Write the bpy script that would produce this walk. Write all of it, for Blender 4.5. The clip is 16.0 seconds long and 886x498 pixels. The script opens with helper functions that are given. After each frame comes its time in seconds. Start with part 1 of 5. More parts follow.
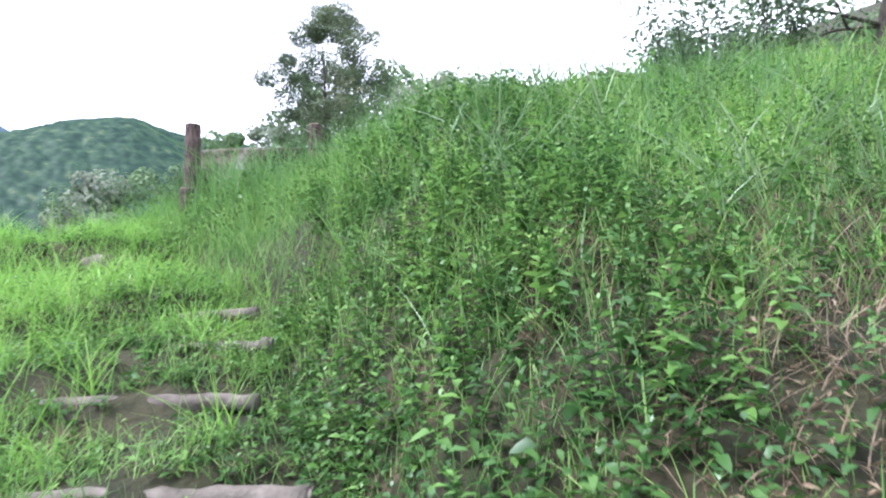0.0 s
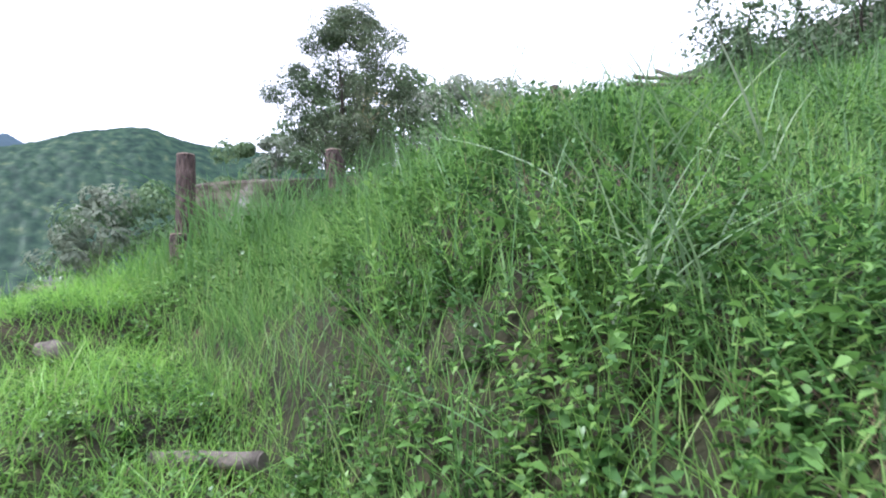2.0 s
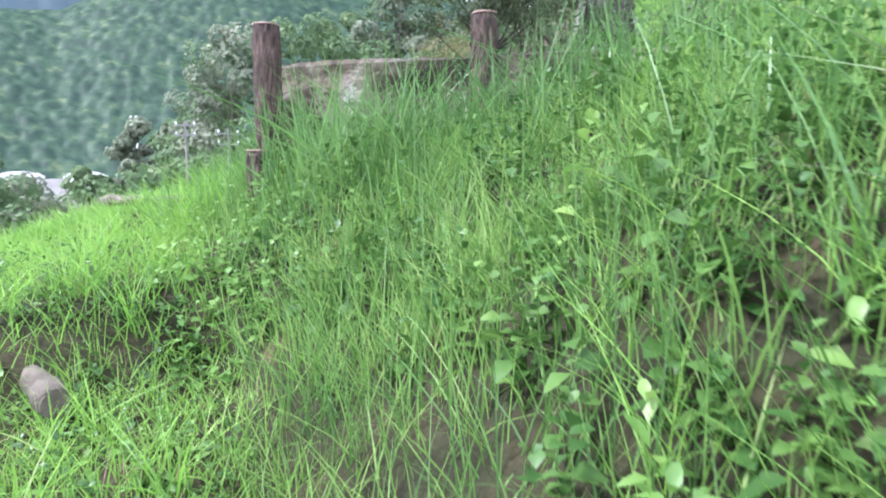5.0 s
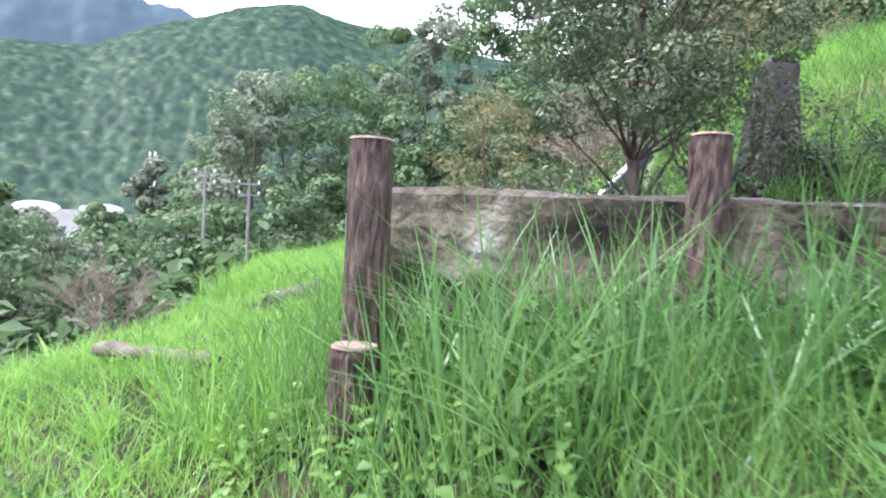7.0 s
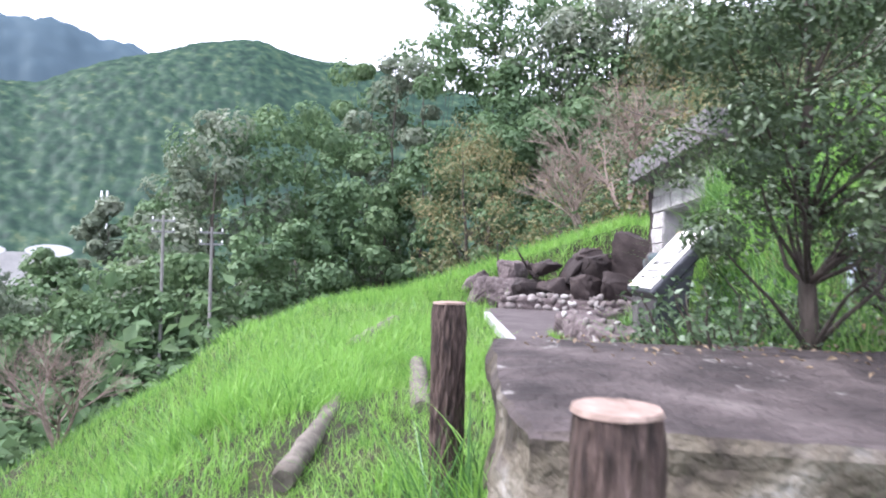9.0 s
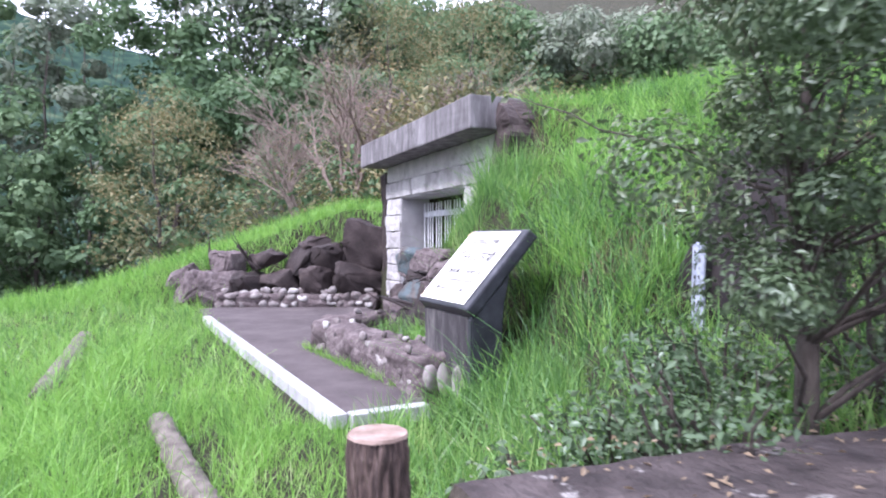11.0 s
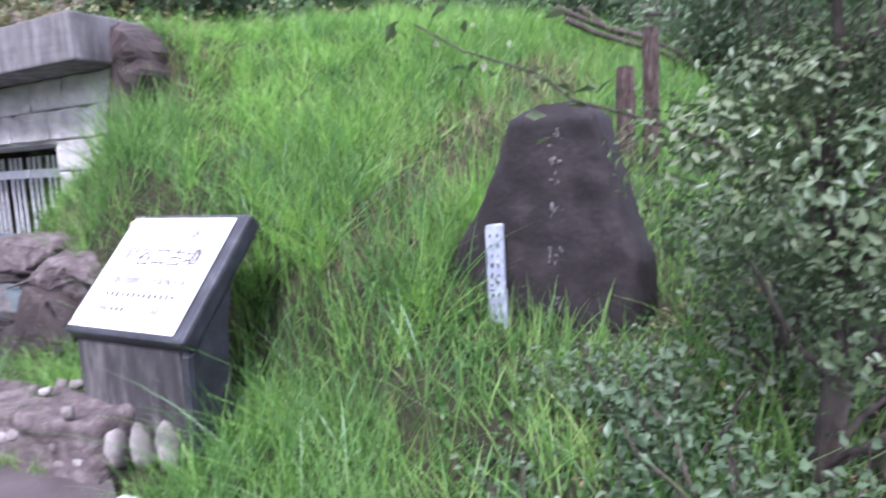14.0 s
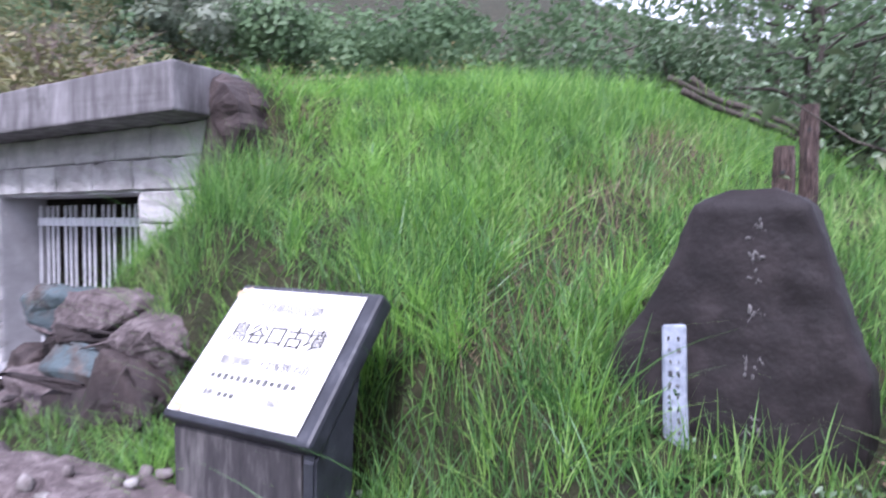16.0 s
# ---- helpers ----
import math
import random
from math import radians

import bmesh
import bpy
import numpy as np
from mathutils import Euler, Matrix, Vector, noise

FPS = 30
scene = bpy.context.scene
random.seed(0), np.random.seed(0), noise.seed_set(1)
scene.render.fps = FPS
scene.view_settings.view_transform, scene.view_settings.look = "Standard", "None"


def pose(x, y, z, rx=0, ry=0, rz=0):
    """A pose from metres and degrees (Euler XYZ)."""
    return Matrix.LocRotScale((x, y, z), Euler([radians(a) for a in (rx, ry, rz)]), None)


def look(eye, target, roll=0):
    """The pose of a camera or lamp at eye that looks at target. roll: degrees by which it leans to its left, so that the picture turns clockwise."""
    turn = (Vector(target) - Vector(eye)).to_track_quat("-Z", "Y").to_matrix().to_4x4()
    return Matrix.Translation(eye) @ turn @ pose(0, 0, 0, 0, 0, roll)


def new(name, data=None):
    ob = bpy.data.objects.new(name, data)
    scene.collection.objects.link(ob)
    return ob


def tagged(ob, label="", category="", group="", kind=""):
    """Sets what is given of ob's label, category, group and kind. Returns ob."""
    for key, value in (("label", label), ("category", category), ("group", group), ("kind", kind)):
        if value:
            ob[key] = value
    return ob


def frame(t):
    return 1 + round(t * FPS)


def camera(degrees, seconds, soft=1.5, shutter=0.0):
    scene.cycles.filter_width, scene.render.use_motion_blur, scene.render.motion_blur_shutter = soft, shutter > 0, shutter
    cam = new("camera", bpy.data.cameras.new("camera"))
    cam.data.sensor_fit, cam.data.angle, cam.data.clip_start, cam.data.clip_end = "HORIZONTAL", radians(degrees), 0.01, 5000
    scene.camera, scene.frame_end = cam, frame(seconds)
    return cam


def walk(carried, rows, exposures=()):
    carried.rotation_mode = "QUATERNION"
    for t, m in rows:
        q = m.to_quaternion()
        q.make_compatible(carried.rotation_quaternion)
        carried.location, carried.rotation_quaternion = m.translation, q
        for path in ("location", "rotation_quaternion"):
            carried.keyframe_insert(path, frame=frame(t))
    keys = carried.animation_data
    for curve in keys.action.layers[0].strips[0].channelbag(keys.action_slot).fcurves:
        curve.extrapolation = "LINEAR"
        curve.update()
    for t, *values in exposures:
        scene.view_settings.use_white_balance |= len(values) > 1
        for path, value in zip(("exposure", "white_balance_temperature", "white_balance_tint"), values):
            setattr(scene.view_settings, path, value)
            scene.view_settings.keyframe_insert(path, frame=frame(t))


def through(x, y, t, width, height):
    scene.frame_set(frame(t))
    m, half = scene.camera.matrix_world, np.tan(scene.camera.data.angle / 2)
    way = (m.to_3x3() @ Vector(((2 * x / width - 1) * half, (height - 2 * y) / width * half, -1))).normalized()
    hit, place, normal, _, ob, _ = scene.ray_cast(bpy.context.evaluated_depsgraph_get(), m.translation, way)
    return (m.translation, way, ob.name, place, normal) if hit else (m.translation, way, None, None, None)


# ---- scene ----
cam = camera(68.1, 16.0, 2.0, 0.35)
PATH = [
    (0, (1.182, -0.157, 0.206), (1.094, 1.823, 0.47), -1.9),
    (0.5, (1.149, 0.153, 0.346), (1.131, 2.132, 0.629), -2.0),
    (1, (1.101, 0.507, 0.544), (0.808, 2.473, 0.764), -3.4),
    (1.5, (0.885, 0.754, 0.683), (0.62, 2.712, 0.99), -3.6),
    (2, (0.843, 0.978, 0.775), (0.718, 2.955, 1.049), -2.8),
    (2.5, (0.844, 1.337, 0.936), (0.594, 3.319, 1.031), -4.1),
    (3, (0.698, 1.641, 1.033), (0.269, 3.59, 1.154), -5.4),
    (5.5, (0.183, 3.002, 1.625), (-0.404, 4.893, 1.347), 2.1),
    (6, (-0.055, 3.311, 1.778), (-0.854, 5.123, 1.495), 0.8),
    (6.5, (-0.391, 3.561, 2.017), (-1.032, 5.436, 1.744), 2.6),
    (7, (-0.68, 3.906, 2.06), (-1.215, 5.832, 2.003), 2.5),
    (7.5, (-0.943, 4.231, 2.233), (-1.463, 6.153, 2.05), 1.5),
    (8, (-1.296, 4.361, 2.363), (-1.669, 6.324, 2.276), 0.9),
    (8.5, (-1.446, 4.627, 2.445), (-1.657, 6.616, 2.435), 1.2),
    (9, (-1.583, 4.925, 2.584), (-2.005, 6.879, 2.624), 1.1),
    (9.5, (-1.843, 5.251, 2.662), (-1.96, 7.246, 2.739), 0.7),
    (10, (-2.02, 5.451, 2.754), (-1.82, 7.44, 2.768), 0.5),
    (12.5, (-2.773, 7.35, 3.013), (-1.714, 9.037, 2.835), -1.6),
    (13, (-2.725, 7.586, 3.092), (-1.447, 9.095, 2.795), -0.8),
    (13.5, (-2.685, 7.872, 3.129), (-1.501, 9.469, 2.907), -2.7),
    (14, (-2.702, 7.75, 3.149), (-1.124, 8.954, 2.9), -2.7),
    (14.5, (-2.759, 7.768, 3.193), (-1.096, 8.874, 3.084), -2.8),
    (15, (-2.676, 7.892, 3.159), (-1.199, 9.239, 3.089), -2.3),
    (15.5, (-2.638, 8.139, 3.159), (-1.283, 9.603, 3.009), -0.6),
    (16, (-2.722, 8.529, 3.277), (-1.179, 9.799, 3.201), 0.3),
]
EXPOSURES = [(0.0, 1.7, 5700, 21), (1.5, 1.35, 5700, 21), (2.5, 1.4, 5700, 21), (3.0, 1.65, 5700, 21), (5.5, 1.9, 5800, 21), (7.5, 1.85, 5900, 21), (9.0, 1.65, 5850, 22), (10.0, 1.6, 5750, 25), (12.5, 1.48, 5500, 30), (13.5, 1.45, 5500, 30), (14.0, 1.5, 5550, 29), (14.5, 1.78, 5600, 28), (15.0, 1.72, 5550, 29), (15.5, 1.48, 5500, 30), (16.0, 1.3, 5500, 30)]
walk(cam, [(t, look(eye, target, roll)) for t, eye, target, roll in PATH], EXPOSURES)

# ---- world and light: bright thin overcast, soft high sun ----
SUN_EL, SUN_AZ = 52.0, 250.0
world = bpy.data.worlds.new("world")
scene.world = world
world.use_nodes = True
wn, wl = world.node_tree.nodes, world.node_tree.links
wn.clear()
sky = wn.new("ShaderNodeTexSky")
sky.sky_type = "NISHITA"
sky.sun_disc = False
sky.sun_elevation, sky.sun_rotation = radians(SUN_EL), radians(SUN_AZ)
sky.air_density, sky.dust_density, sky.ozone_density = 1.0, 4.0, 1.0
veil = wn.new("ShaderNodeMix")
veil.data_type = "RGBA"
veil.inputs["Factor"].default_value = 0.8
veil.inputs["B"].default_value = (11.0, 11.2, 11.5, 1)
bg = wn.new("ShaderNodeBackground")
bg.inputs["Strength"].default_value = 0.1
wout = wn.new("ShaderNodeOutputWorld")
wl.new(sky.outputs["Color"], veil.inputs["A"])
wl.new(veil.outputs["Result"], bg.inputs["Color"])
wl.new(bg.outputs["Background"], wout.inputs["Surface"])
sun_data = bpy.data.lights.new("sun", "SUN")
sun_data.energy, sun_data.angle, sun_data.color = 2.4, radians(10), (1.0, 0.96, 0.88)
sun = new("sun", sun_data)
az = radians(SUN_AZ)
sun_dir = Vector((math.sin(az) * math.cos(radians(SUN_EL)), math.cos(az) * math.cos(radians(SUN_EL)), math.sin(radians(SUN_EL))))
sun.matrix_world = Matrix.Translation((0, 0, 30)) @ sun_dir.to_track_quat("Z", "Y").to_matrix().to_4x4()


# ---- materials ----
def material(name):
    m = bpy.data.materials.new(name)
    m.use_nodes = True
    nt = m.node_tree
    nt.nodes.clear()
    out = nt.nodes.new("ShaderNodeOutputMaterial")
    return m, nt.nodes, nt.links, out


def ramp_node(nodes, stops):
    r = nodes.new("ShaderNodeValToRGB")
    el = r.color_ramp.elements
    while len(el) < len(stops):
        el.new(0.5)
    for e, (p, c) in zip(el, stops):
        e.position, e.color = p, (*c, 1)
    return r


def foliage(name, stops, through=0.35, rough=0.55, patch=0.6, patch_scale=0.9, gloss=0.025):
    """Leaves or blades: colour by the single leaf and by patches in the field, part of the light shines through."""
    m, n, l, out = material(name)
    geo = n.new("ShaderNodeNewGeometry")
    noi = n.new("ShaderNodeTexNoise")
    noi.inputs["Scale"].default_value = patch_scale
    noi.inputs["Detail"].default_value = 3
    l.new(geo.outputs["Position"], noi.inputs["Vector"])
    mix = n.new("ShaderNodeMath")
    mix.operation = "MULTIPLY_ADD"
    mix.inputs[1].default_value = 1 - patch
    l.new(geo.outputs["Random Per Island"], mix.inputs[0])
    sc = n.new("ShaderNodeMapRange")
    sc.inputs["From Min"].default_value, sc.inputs["From Max"].default_value = 0.3, 0.7
    sc.inputs["To Max"].default_value = patch
    l.new(noi.outputs["Fac"], sc.inputs["Value"])
    l.new(sc.outputs["Result"], mix.inputs[2])
    r = ramp_node(n, [(at, (min(0.9, 1.1 * c[0]), c[1], 1.36 * c[2])) for at, c in stops])
    l.new(mix.outputs["Value"], r.inputs["Fac"])
    dif = n.new("ShaderNodeBsdfDiffuse")
    tra = n.new("ShaderNodeBsdfTranslucent")
    glo = n.new("ShaderNodeBsdfGlossy")
    glo.inputs["Roughness"].default_value = rough
    glo.inputs["Color"].default_value = (0.9, 1.0, 0.95, 1)
    ms = n.new("ShaderNodeMixShader")
    ms.inputs["Fac"].default_value = through
    mg = n.new("ShaderNodeMixShader")
    mg.inputs["Fac"].default_value = gloss
    l.new(r.outputs["Color"], dif.inputs["Color"])
    l.new(r.outputs["Color"], tra.inputs["Color"])
    l.new(dif.outputs["BSDF"], ms.inputs[1])
    l.new(tra.outputs["BSDF"], ms.inputs[2])
    l.new(ms.outputs["Shader"], mg.inputs[1])
    l.new(glo.outputs["BSDF"], mg.inputs[2])
    l.new(mg.outputs["Shader"], out.inputs["Surface"])
    return m


def solid(name, stops, scale=6.0, detail=8.0, rough=0.8, bump=0.3, bump_scale=40.0, stretch=(1, 1, 1), spots=None, spot_scale=3.0,
          spot_cut=(0.58, 0.66), vary=0.0, metal=0.0, distance=0.01, flank=None):
    """A rough surface: two scales of colour, a fine relief and, where given, patches of a second colour."""
    m, n, l, out = material(name)
    tc = n.new("ShaderNodeTexCoord")
    mp = n.new("ShaderNodeMapping")
    mp.inputs["Scale"].default_value = stretch
    geo = n.new("ShaderNodeNewGeometry")
    l.new(geo.outputs["Position"], mp.inputs["Vector"])
    a = n.new("ShaderNodeTexNoise")
    a.inputs["Scale"].default_value, a.inputs["Detail"].default_value, a.inputs["Roughness"].default_value = scale, detail, 0.62
    l.new(mp.outputs["Vector"], a.inputs["Vector"])
    r = ramp_node(n, stops)
    source = a.outputs["Fac"]
    if vary:
        info = n.new("ShaderNodeObjectInfo")
        add = n.new("ShaderNodeMath")
        add.operation = "MULTIPLY_ADD"
        add.inputs[1].default_value = vary
        l.new(info.outputs["Random"], add.inputs[0])
        sub = n.new("ShaderNodeMath")
        sub.operation = "SUBTRACT"
        sub.inputs[1].default_value = vary / 2
        l.new(a.outputs["Fac"], sub.inputs[0])
        l.new(sub.outputs["Value"], add.inputs[2])
        source = add.outputs["Value"]
    l.new(source, r.inputs["Fac"])
    colour = r.outputs["Color"]
    if spots:
        s = n.new("ShaderNodeTexNoise")
        s.inputs["Scale"].default_value, s.inputs["Detail"].default_value, s.inputs["Roughness"].default_value = spot_scale, 9, 0.68
        l.new(geo.outputs["Position"], s.inputs["Vector"])
        mr = n.new("ShaderNodeMapRange")
        mr.inputs["From Min"].default_value, mr.inputs["From Max"].default_value = spot_cut
        l.new(s.outputs["Fac"], mr.inputs["Value"])
        mx = n.new("ShaderNodeMix")
        mx.data_type = "RGBA"
        l.new(mr.outputs["Result"], mx.inputs["Factor"])
        l.new(colour, mx.inputs["A"])
        mx.inputs["B"].default_value = (*spots, 1)
        colour = mx.outputs["Result"]
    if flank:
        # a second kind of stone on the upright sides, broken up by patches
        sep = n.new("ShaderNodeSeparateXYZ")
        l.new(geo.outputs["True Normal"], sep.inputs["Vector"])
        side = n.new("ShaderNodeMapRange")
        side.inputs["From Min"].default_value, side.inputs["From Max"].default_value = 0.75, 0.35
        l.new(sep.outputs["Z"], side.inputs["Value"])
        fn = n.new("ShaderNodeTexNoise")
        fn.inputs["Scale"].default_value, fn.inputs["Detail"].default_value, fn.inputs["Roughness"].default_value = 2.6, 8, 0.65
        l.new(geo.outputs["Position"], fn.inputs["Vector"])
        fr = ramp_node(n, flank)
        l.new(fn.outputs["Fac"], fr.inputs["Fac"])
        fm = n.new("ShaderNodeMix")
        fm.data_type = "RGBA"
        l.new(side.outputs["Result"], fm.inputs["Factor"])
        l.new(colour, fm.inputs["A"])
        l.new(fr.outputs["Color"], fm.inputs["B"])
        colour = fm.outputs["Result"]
    b = n.new("ShaderNodeTexNoise")
    b.inputs["Scale"].default_value, b.inputs["Detail"].default_value = bump_scale, 6
    l.new(mp.outputs["Vector"], b.inputs["Vector"])
    bu = n.new("ShaderNodeBump")
    bu.inputs["Strength"].default_value, bu.inputs["Distance"].default_value = bump, distance
    l.new(b.outputs["Fac"], bu.inputs["Height"])
    p = n.new("ShaderNodeBsdfPrincipled")
    p.inputs["Roughness"].default_value, p.inputs["Metallic"].default_value = rough, metal
    p.inputs["Specular IOR Level"].default_value = 0.3
    l.new(colour, p.inputs["Base Color"])
    l.new(bu.outputs["Normal"], p.inputs["Normal"])
    l.new(p.outputs["BSDF"], out.inputs["Surface"])
    return m


GRASS = foliage("grass", [(0.0, (0.03, 0.09, 0.017)), (0.35, (0.088, 0.22, 0.036)), (0.7, (0.18, 0.36, 0.062)), (1.0, (0.32, 0.46, 0.12))], 0.42, patch=0.35, patch_scale=1.6)
LAWN = foliage("lawn_grass", [(0.0, (0.06, 0.17, 0.022)), (0.5, (0.18, 0.4, 0.05)), (0.85, (0.26, 0.49, 0.08)), (1.0, (0.36, 0.47, 0.16))], 0.45, patch=0.4, patch_scale=1.4)
TALL = foliage("tall_grass", [(0.0, (0.025, 0.085, 0.02)), (0.5, (0.08, 0.2, 0.04)), (0.9, (0.15, 0.3, 0.07)), (1.0, (0.32, 0.38, 0.18))], 0.4, 0.4, gloss=0.03)
STRAW = foliage("dry_grass", [(0.0, (0.11, 0.085, 0.04)), (0.6, (0.22, 0.18, 0.085)), (1.0, (0.36, 0.31, 0.17))], 0.2)
PLUME = foliage("silver_blade", [(0.0, (0.08, 0.17, 0.05)), (0.7, (0.17, 0.27, 0.1)), (1.0, (0.3, 0.37, 0.2))], 0.3, gloss=0.05)
WEED = foliage("weed_leaf", [(0.0, (0.02, 0.06, 0.013)), (0.45, (0.042, 0.115, 0.02)), (0.85, (0.09, 0.19, 0.032)), (1.0, (0.2, 0.31, 0.05))], 0.28, 0.4, gloss=0.03)
FRESH = foliage("fresh_leaf", [(0.0, (0.05, 0.14, 0.025)), (0.5, (0.11, 0.25, 0.04)), (1.0, (0.22, 0.36, 0.07))], 0.4, 0.45, gloss=0.03)
SHRUB = foliage("shrub_leaf", [(0.0, (0.042, 0.08, 0.03)), (0.55, (0.085, 0.145, 0.055)), (0.9, (0.16, 0.21, 0.1)), (1.0, (0.36, 0.28, 0.1))], 0.25, 0.35, gloss=0.03)
EVERGREEN = foliage("evergreen_leaf", [(0.0, (0.034, 0.062, 0.022)), (0.5, (0.07, 0.115, 0.04)), (0.93, (0.14, 0.18, 0.075)), (1.0, (0.34, 0.29, 0.1))], 0.2, 0.35, gloss=0.03)
BROAD = foliage("broadleaf_crown", [(0.0, (0.052, 0.1, 0.036)), (0.5, (0.092, 0.168, 0.058)), (1.0, (0.17, 0.265, 0.1))], 0.4, 0.5, 0.7, 0.3, 0.015)
PALE = foliage("pale_crown", [(0.0, (0.085, 0.13, 0.065)), (0.5, (0.16, 0.215, 0.11)), (1.0, (0.29, 0.34, 0.2))], 0.4, 0.5, 0.7, 0.3, 0.015)
RUST = foliage("rusty_crown", [(0.0, (0.09, 0.11, 0.04)), (0.5, (0.165, 0.18, 0.06)), (1.0, (0.28, 0.24, 0.09))], 0.25, 0.5)
# Blue in both far greens stands in for haze, strongest on the distant ridge.
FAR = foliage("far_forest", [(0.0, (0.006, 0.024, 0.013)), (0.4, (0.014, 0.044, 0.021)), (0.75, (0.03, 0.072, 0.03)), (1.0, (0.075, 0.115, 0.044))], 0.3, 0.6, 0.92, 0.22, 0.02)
FARTHEST = foliage("haze_tinted_forest", [(0.0, (0.03, 0.06, 0.06)), (1.0, (0.06, 0.1, 0.095))], 0.1, 0.6, 0.6, 0.01, 0.02)
SOIL = solid("soil", [(0.25, (0.01, 0.01, 0.005)), (0.5, (0.022, 0.024, 0.01)), (0.75, (0.045, 0.038, 0.02))], 5.0, 10, 0.95, 1.0, 25, distance=0.03, spots=(0.075, 0.055, 0.034), spot_scale=1.6)
LOG = solid("weathered_log", [(0.3, (0.05, 0.043, 0.035)), (0.55, (0.125, 0.11, 0.092)), (0.8, (0.23, 0.205, 0.175))], 9, 9, 0.9, 0.7, 60)
POST = solid("brown_post_bark", [(0.34, (0.016, 0.011, 0.01)), (0.5, (0.06, 0.04, 0.034)), (0.62, (0.11, 0.078, 0.068)), (0.74, (0.22, 0.17, 0.15))], 30, 6, 0.75, 1.0, 55, (1.8, 1.8, 0.32), distance=0.02)
POST_TOP = solid("pale_post_top", [(0.3, (0.15, 0.105, 0.085)), (0.7, (0.33, 0.25, 0.21))], 20, 8, 0.85, 0.4, 60)
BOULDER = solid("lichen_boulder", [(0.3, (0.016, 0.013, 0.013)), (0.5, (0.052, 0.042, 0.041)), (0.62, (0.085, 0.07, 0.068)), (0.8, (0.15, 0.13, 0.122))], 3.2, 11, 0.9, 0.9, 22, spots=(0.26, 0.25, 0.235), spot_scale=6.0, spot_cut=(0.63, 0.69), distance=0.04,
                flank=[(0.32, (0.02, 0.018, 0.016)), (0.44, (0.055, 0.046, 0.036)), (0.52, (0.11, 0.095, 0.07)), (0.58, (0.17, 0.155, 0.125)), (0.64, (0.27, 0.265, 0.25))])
DARKROCK = solid("dark_brown_rock", [(0.25, (0.012, 0.009, 0.009)), (0.55, (0.035, 0.026, 0.025)), (0.85, (0.085, 0.066, 0.062))], 4, 9, 0.8, 0.7, 22, vary=0.25, distance=0.02)
BLUEROCK = solid("blue_grey_rock", [(0.3, (0.03, 0.024, 0.022)), (0.5, (0.07, 0.058, 0.053)), (0.75, (0.13, 0.11, 0.1))], 5, 9, 0.85, 0.8, 25, vary=0.2, spots=(0.075, 0.1, 0.108), spot_scale=2.6, spot_cut=(0.42, 0.55), distance=0.02)
COBBLE = solid("cobble", [(0.3, (0.05, 0.042, 0.042)), (0.5, (0.14, 0.12, 0.115)), (0.75, (0.28, 0.262, 0.25))], 7, 9, 0.9, 0.9, 24, vary=0.3, distance=0.01)
PALECOBBLE = solid("pale_cobble", [(0.3, (0.13, 0.12, 0.112)), (0.5, (0.26, 0.245, 0.232)), (0.75, (0.43, 0.42, 0.4))], 9, 9, 0.9, 0.7, 30, vary=0.3, distance=0.008)
MORTAR = solid("mortared_rubble", [(0.25, (0.035, 0.028, 0.027)), (0.5, (0.1, 0.08, 0.08)), (0.8, (0.22, 0.19, 0.185))], 9, 10, 0.95, 1.0, 22, distance=0.03)
CONCRETE = solid("weathered_concrete", [(0.25, (0.06, 0.056, 0.058)), (0.5, (0.15, 0.142, 0.146)), (0.78, (0.3, 0.29, 0.295))], 3.0, 10, 0.9, 0.3, 60, (2.5, 2.5, 0.5), spots=(0.09, 0.085, 0.085), spot_scale=2.6, spot_cut=(0.54, 0.7))
SMOOTHCON = solid("smooth_concrete", [(0.3, (0.24, 0.235, 0.24)), (0.7, (0.36, 0.355, 0.36))], 4, 9, 0.85, 0.15, 80)
ASHLAR = solid("pale_ashlar", [(0.25, (0.22, 0.21, 0.205)), (0.5, (0.37, 0.36, 0.352)), (0.75, (0.5, 0.49, 0.48))], 4, 10, 0.9, 1.0, 14, vary=0.25, distance=0.03)
KERB = solid("kerb_concrete", [(0.3, (0.26, 0.26, 0.265)), (0.7, (0.42, 0.42, 0.42))], 5, 9, 0.9, 0.3, 70, vary=0.1)
ASPHALT = solid("worn_asphalt", [(0.25, (0.045, 0.037, 0.038)), (0.5, (0.075, 0.062, 0.063)), (0.8, (0.12, 0.103, 0.1))], 2.2, 10, 0.9, 0.6, 160, spots=(0.21, 0.185, 0.175), spot_scale=60, spot_cut=(0.62, 0.7), distance=0.006)
MONUMENT = solid("dark_monument_stone", [(0.25, (0.007, 0.0055, 0.006)), (0.5, (0.016, 0.0125, 0.013)), (0.75, (0.042, 0.034, 0.035))], 3.5, 10, 0.7, 0.5, 30, distance=0.01)
LICHEN = solid("pale_lichen", [(0.3, (0.06, 0.057, 0.057)), (0.7, (0.2, 0.19, 0.185))], 18, 8, 0.95, 0.5, 60)
STAKE = solid("blue_white_paint", [(0.3, (0.16, 0.18, 0.22)), (0.55, (0.28, 0.31, 0.37)), (0.8, (0.42, 0.45, 0.5))], 16, 9, 0.8, 0.4, 50)
PANEL = solid("white_enamel", [(0.3, (0.62, 0.61, 0.58)), (0.7, (0.72, 0.705, 0.675))], 3, 6, 0.5, 0.05, 40, spots=(0.62, 0.5, 0.36), spot_scale=2.0, spot_cut=(0.66, 0.8))
RUSTSTAIN = solid("rust_stain", [(0.3, (0.3, 0.2, 0.11)), (0.7, (0.5, 0.42, 0.31))], 30, 6, 0.8, 0.1, 40)
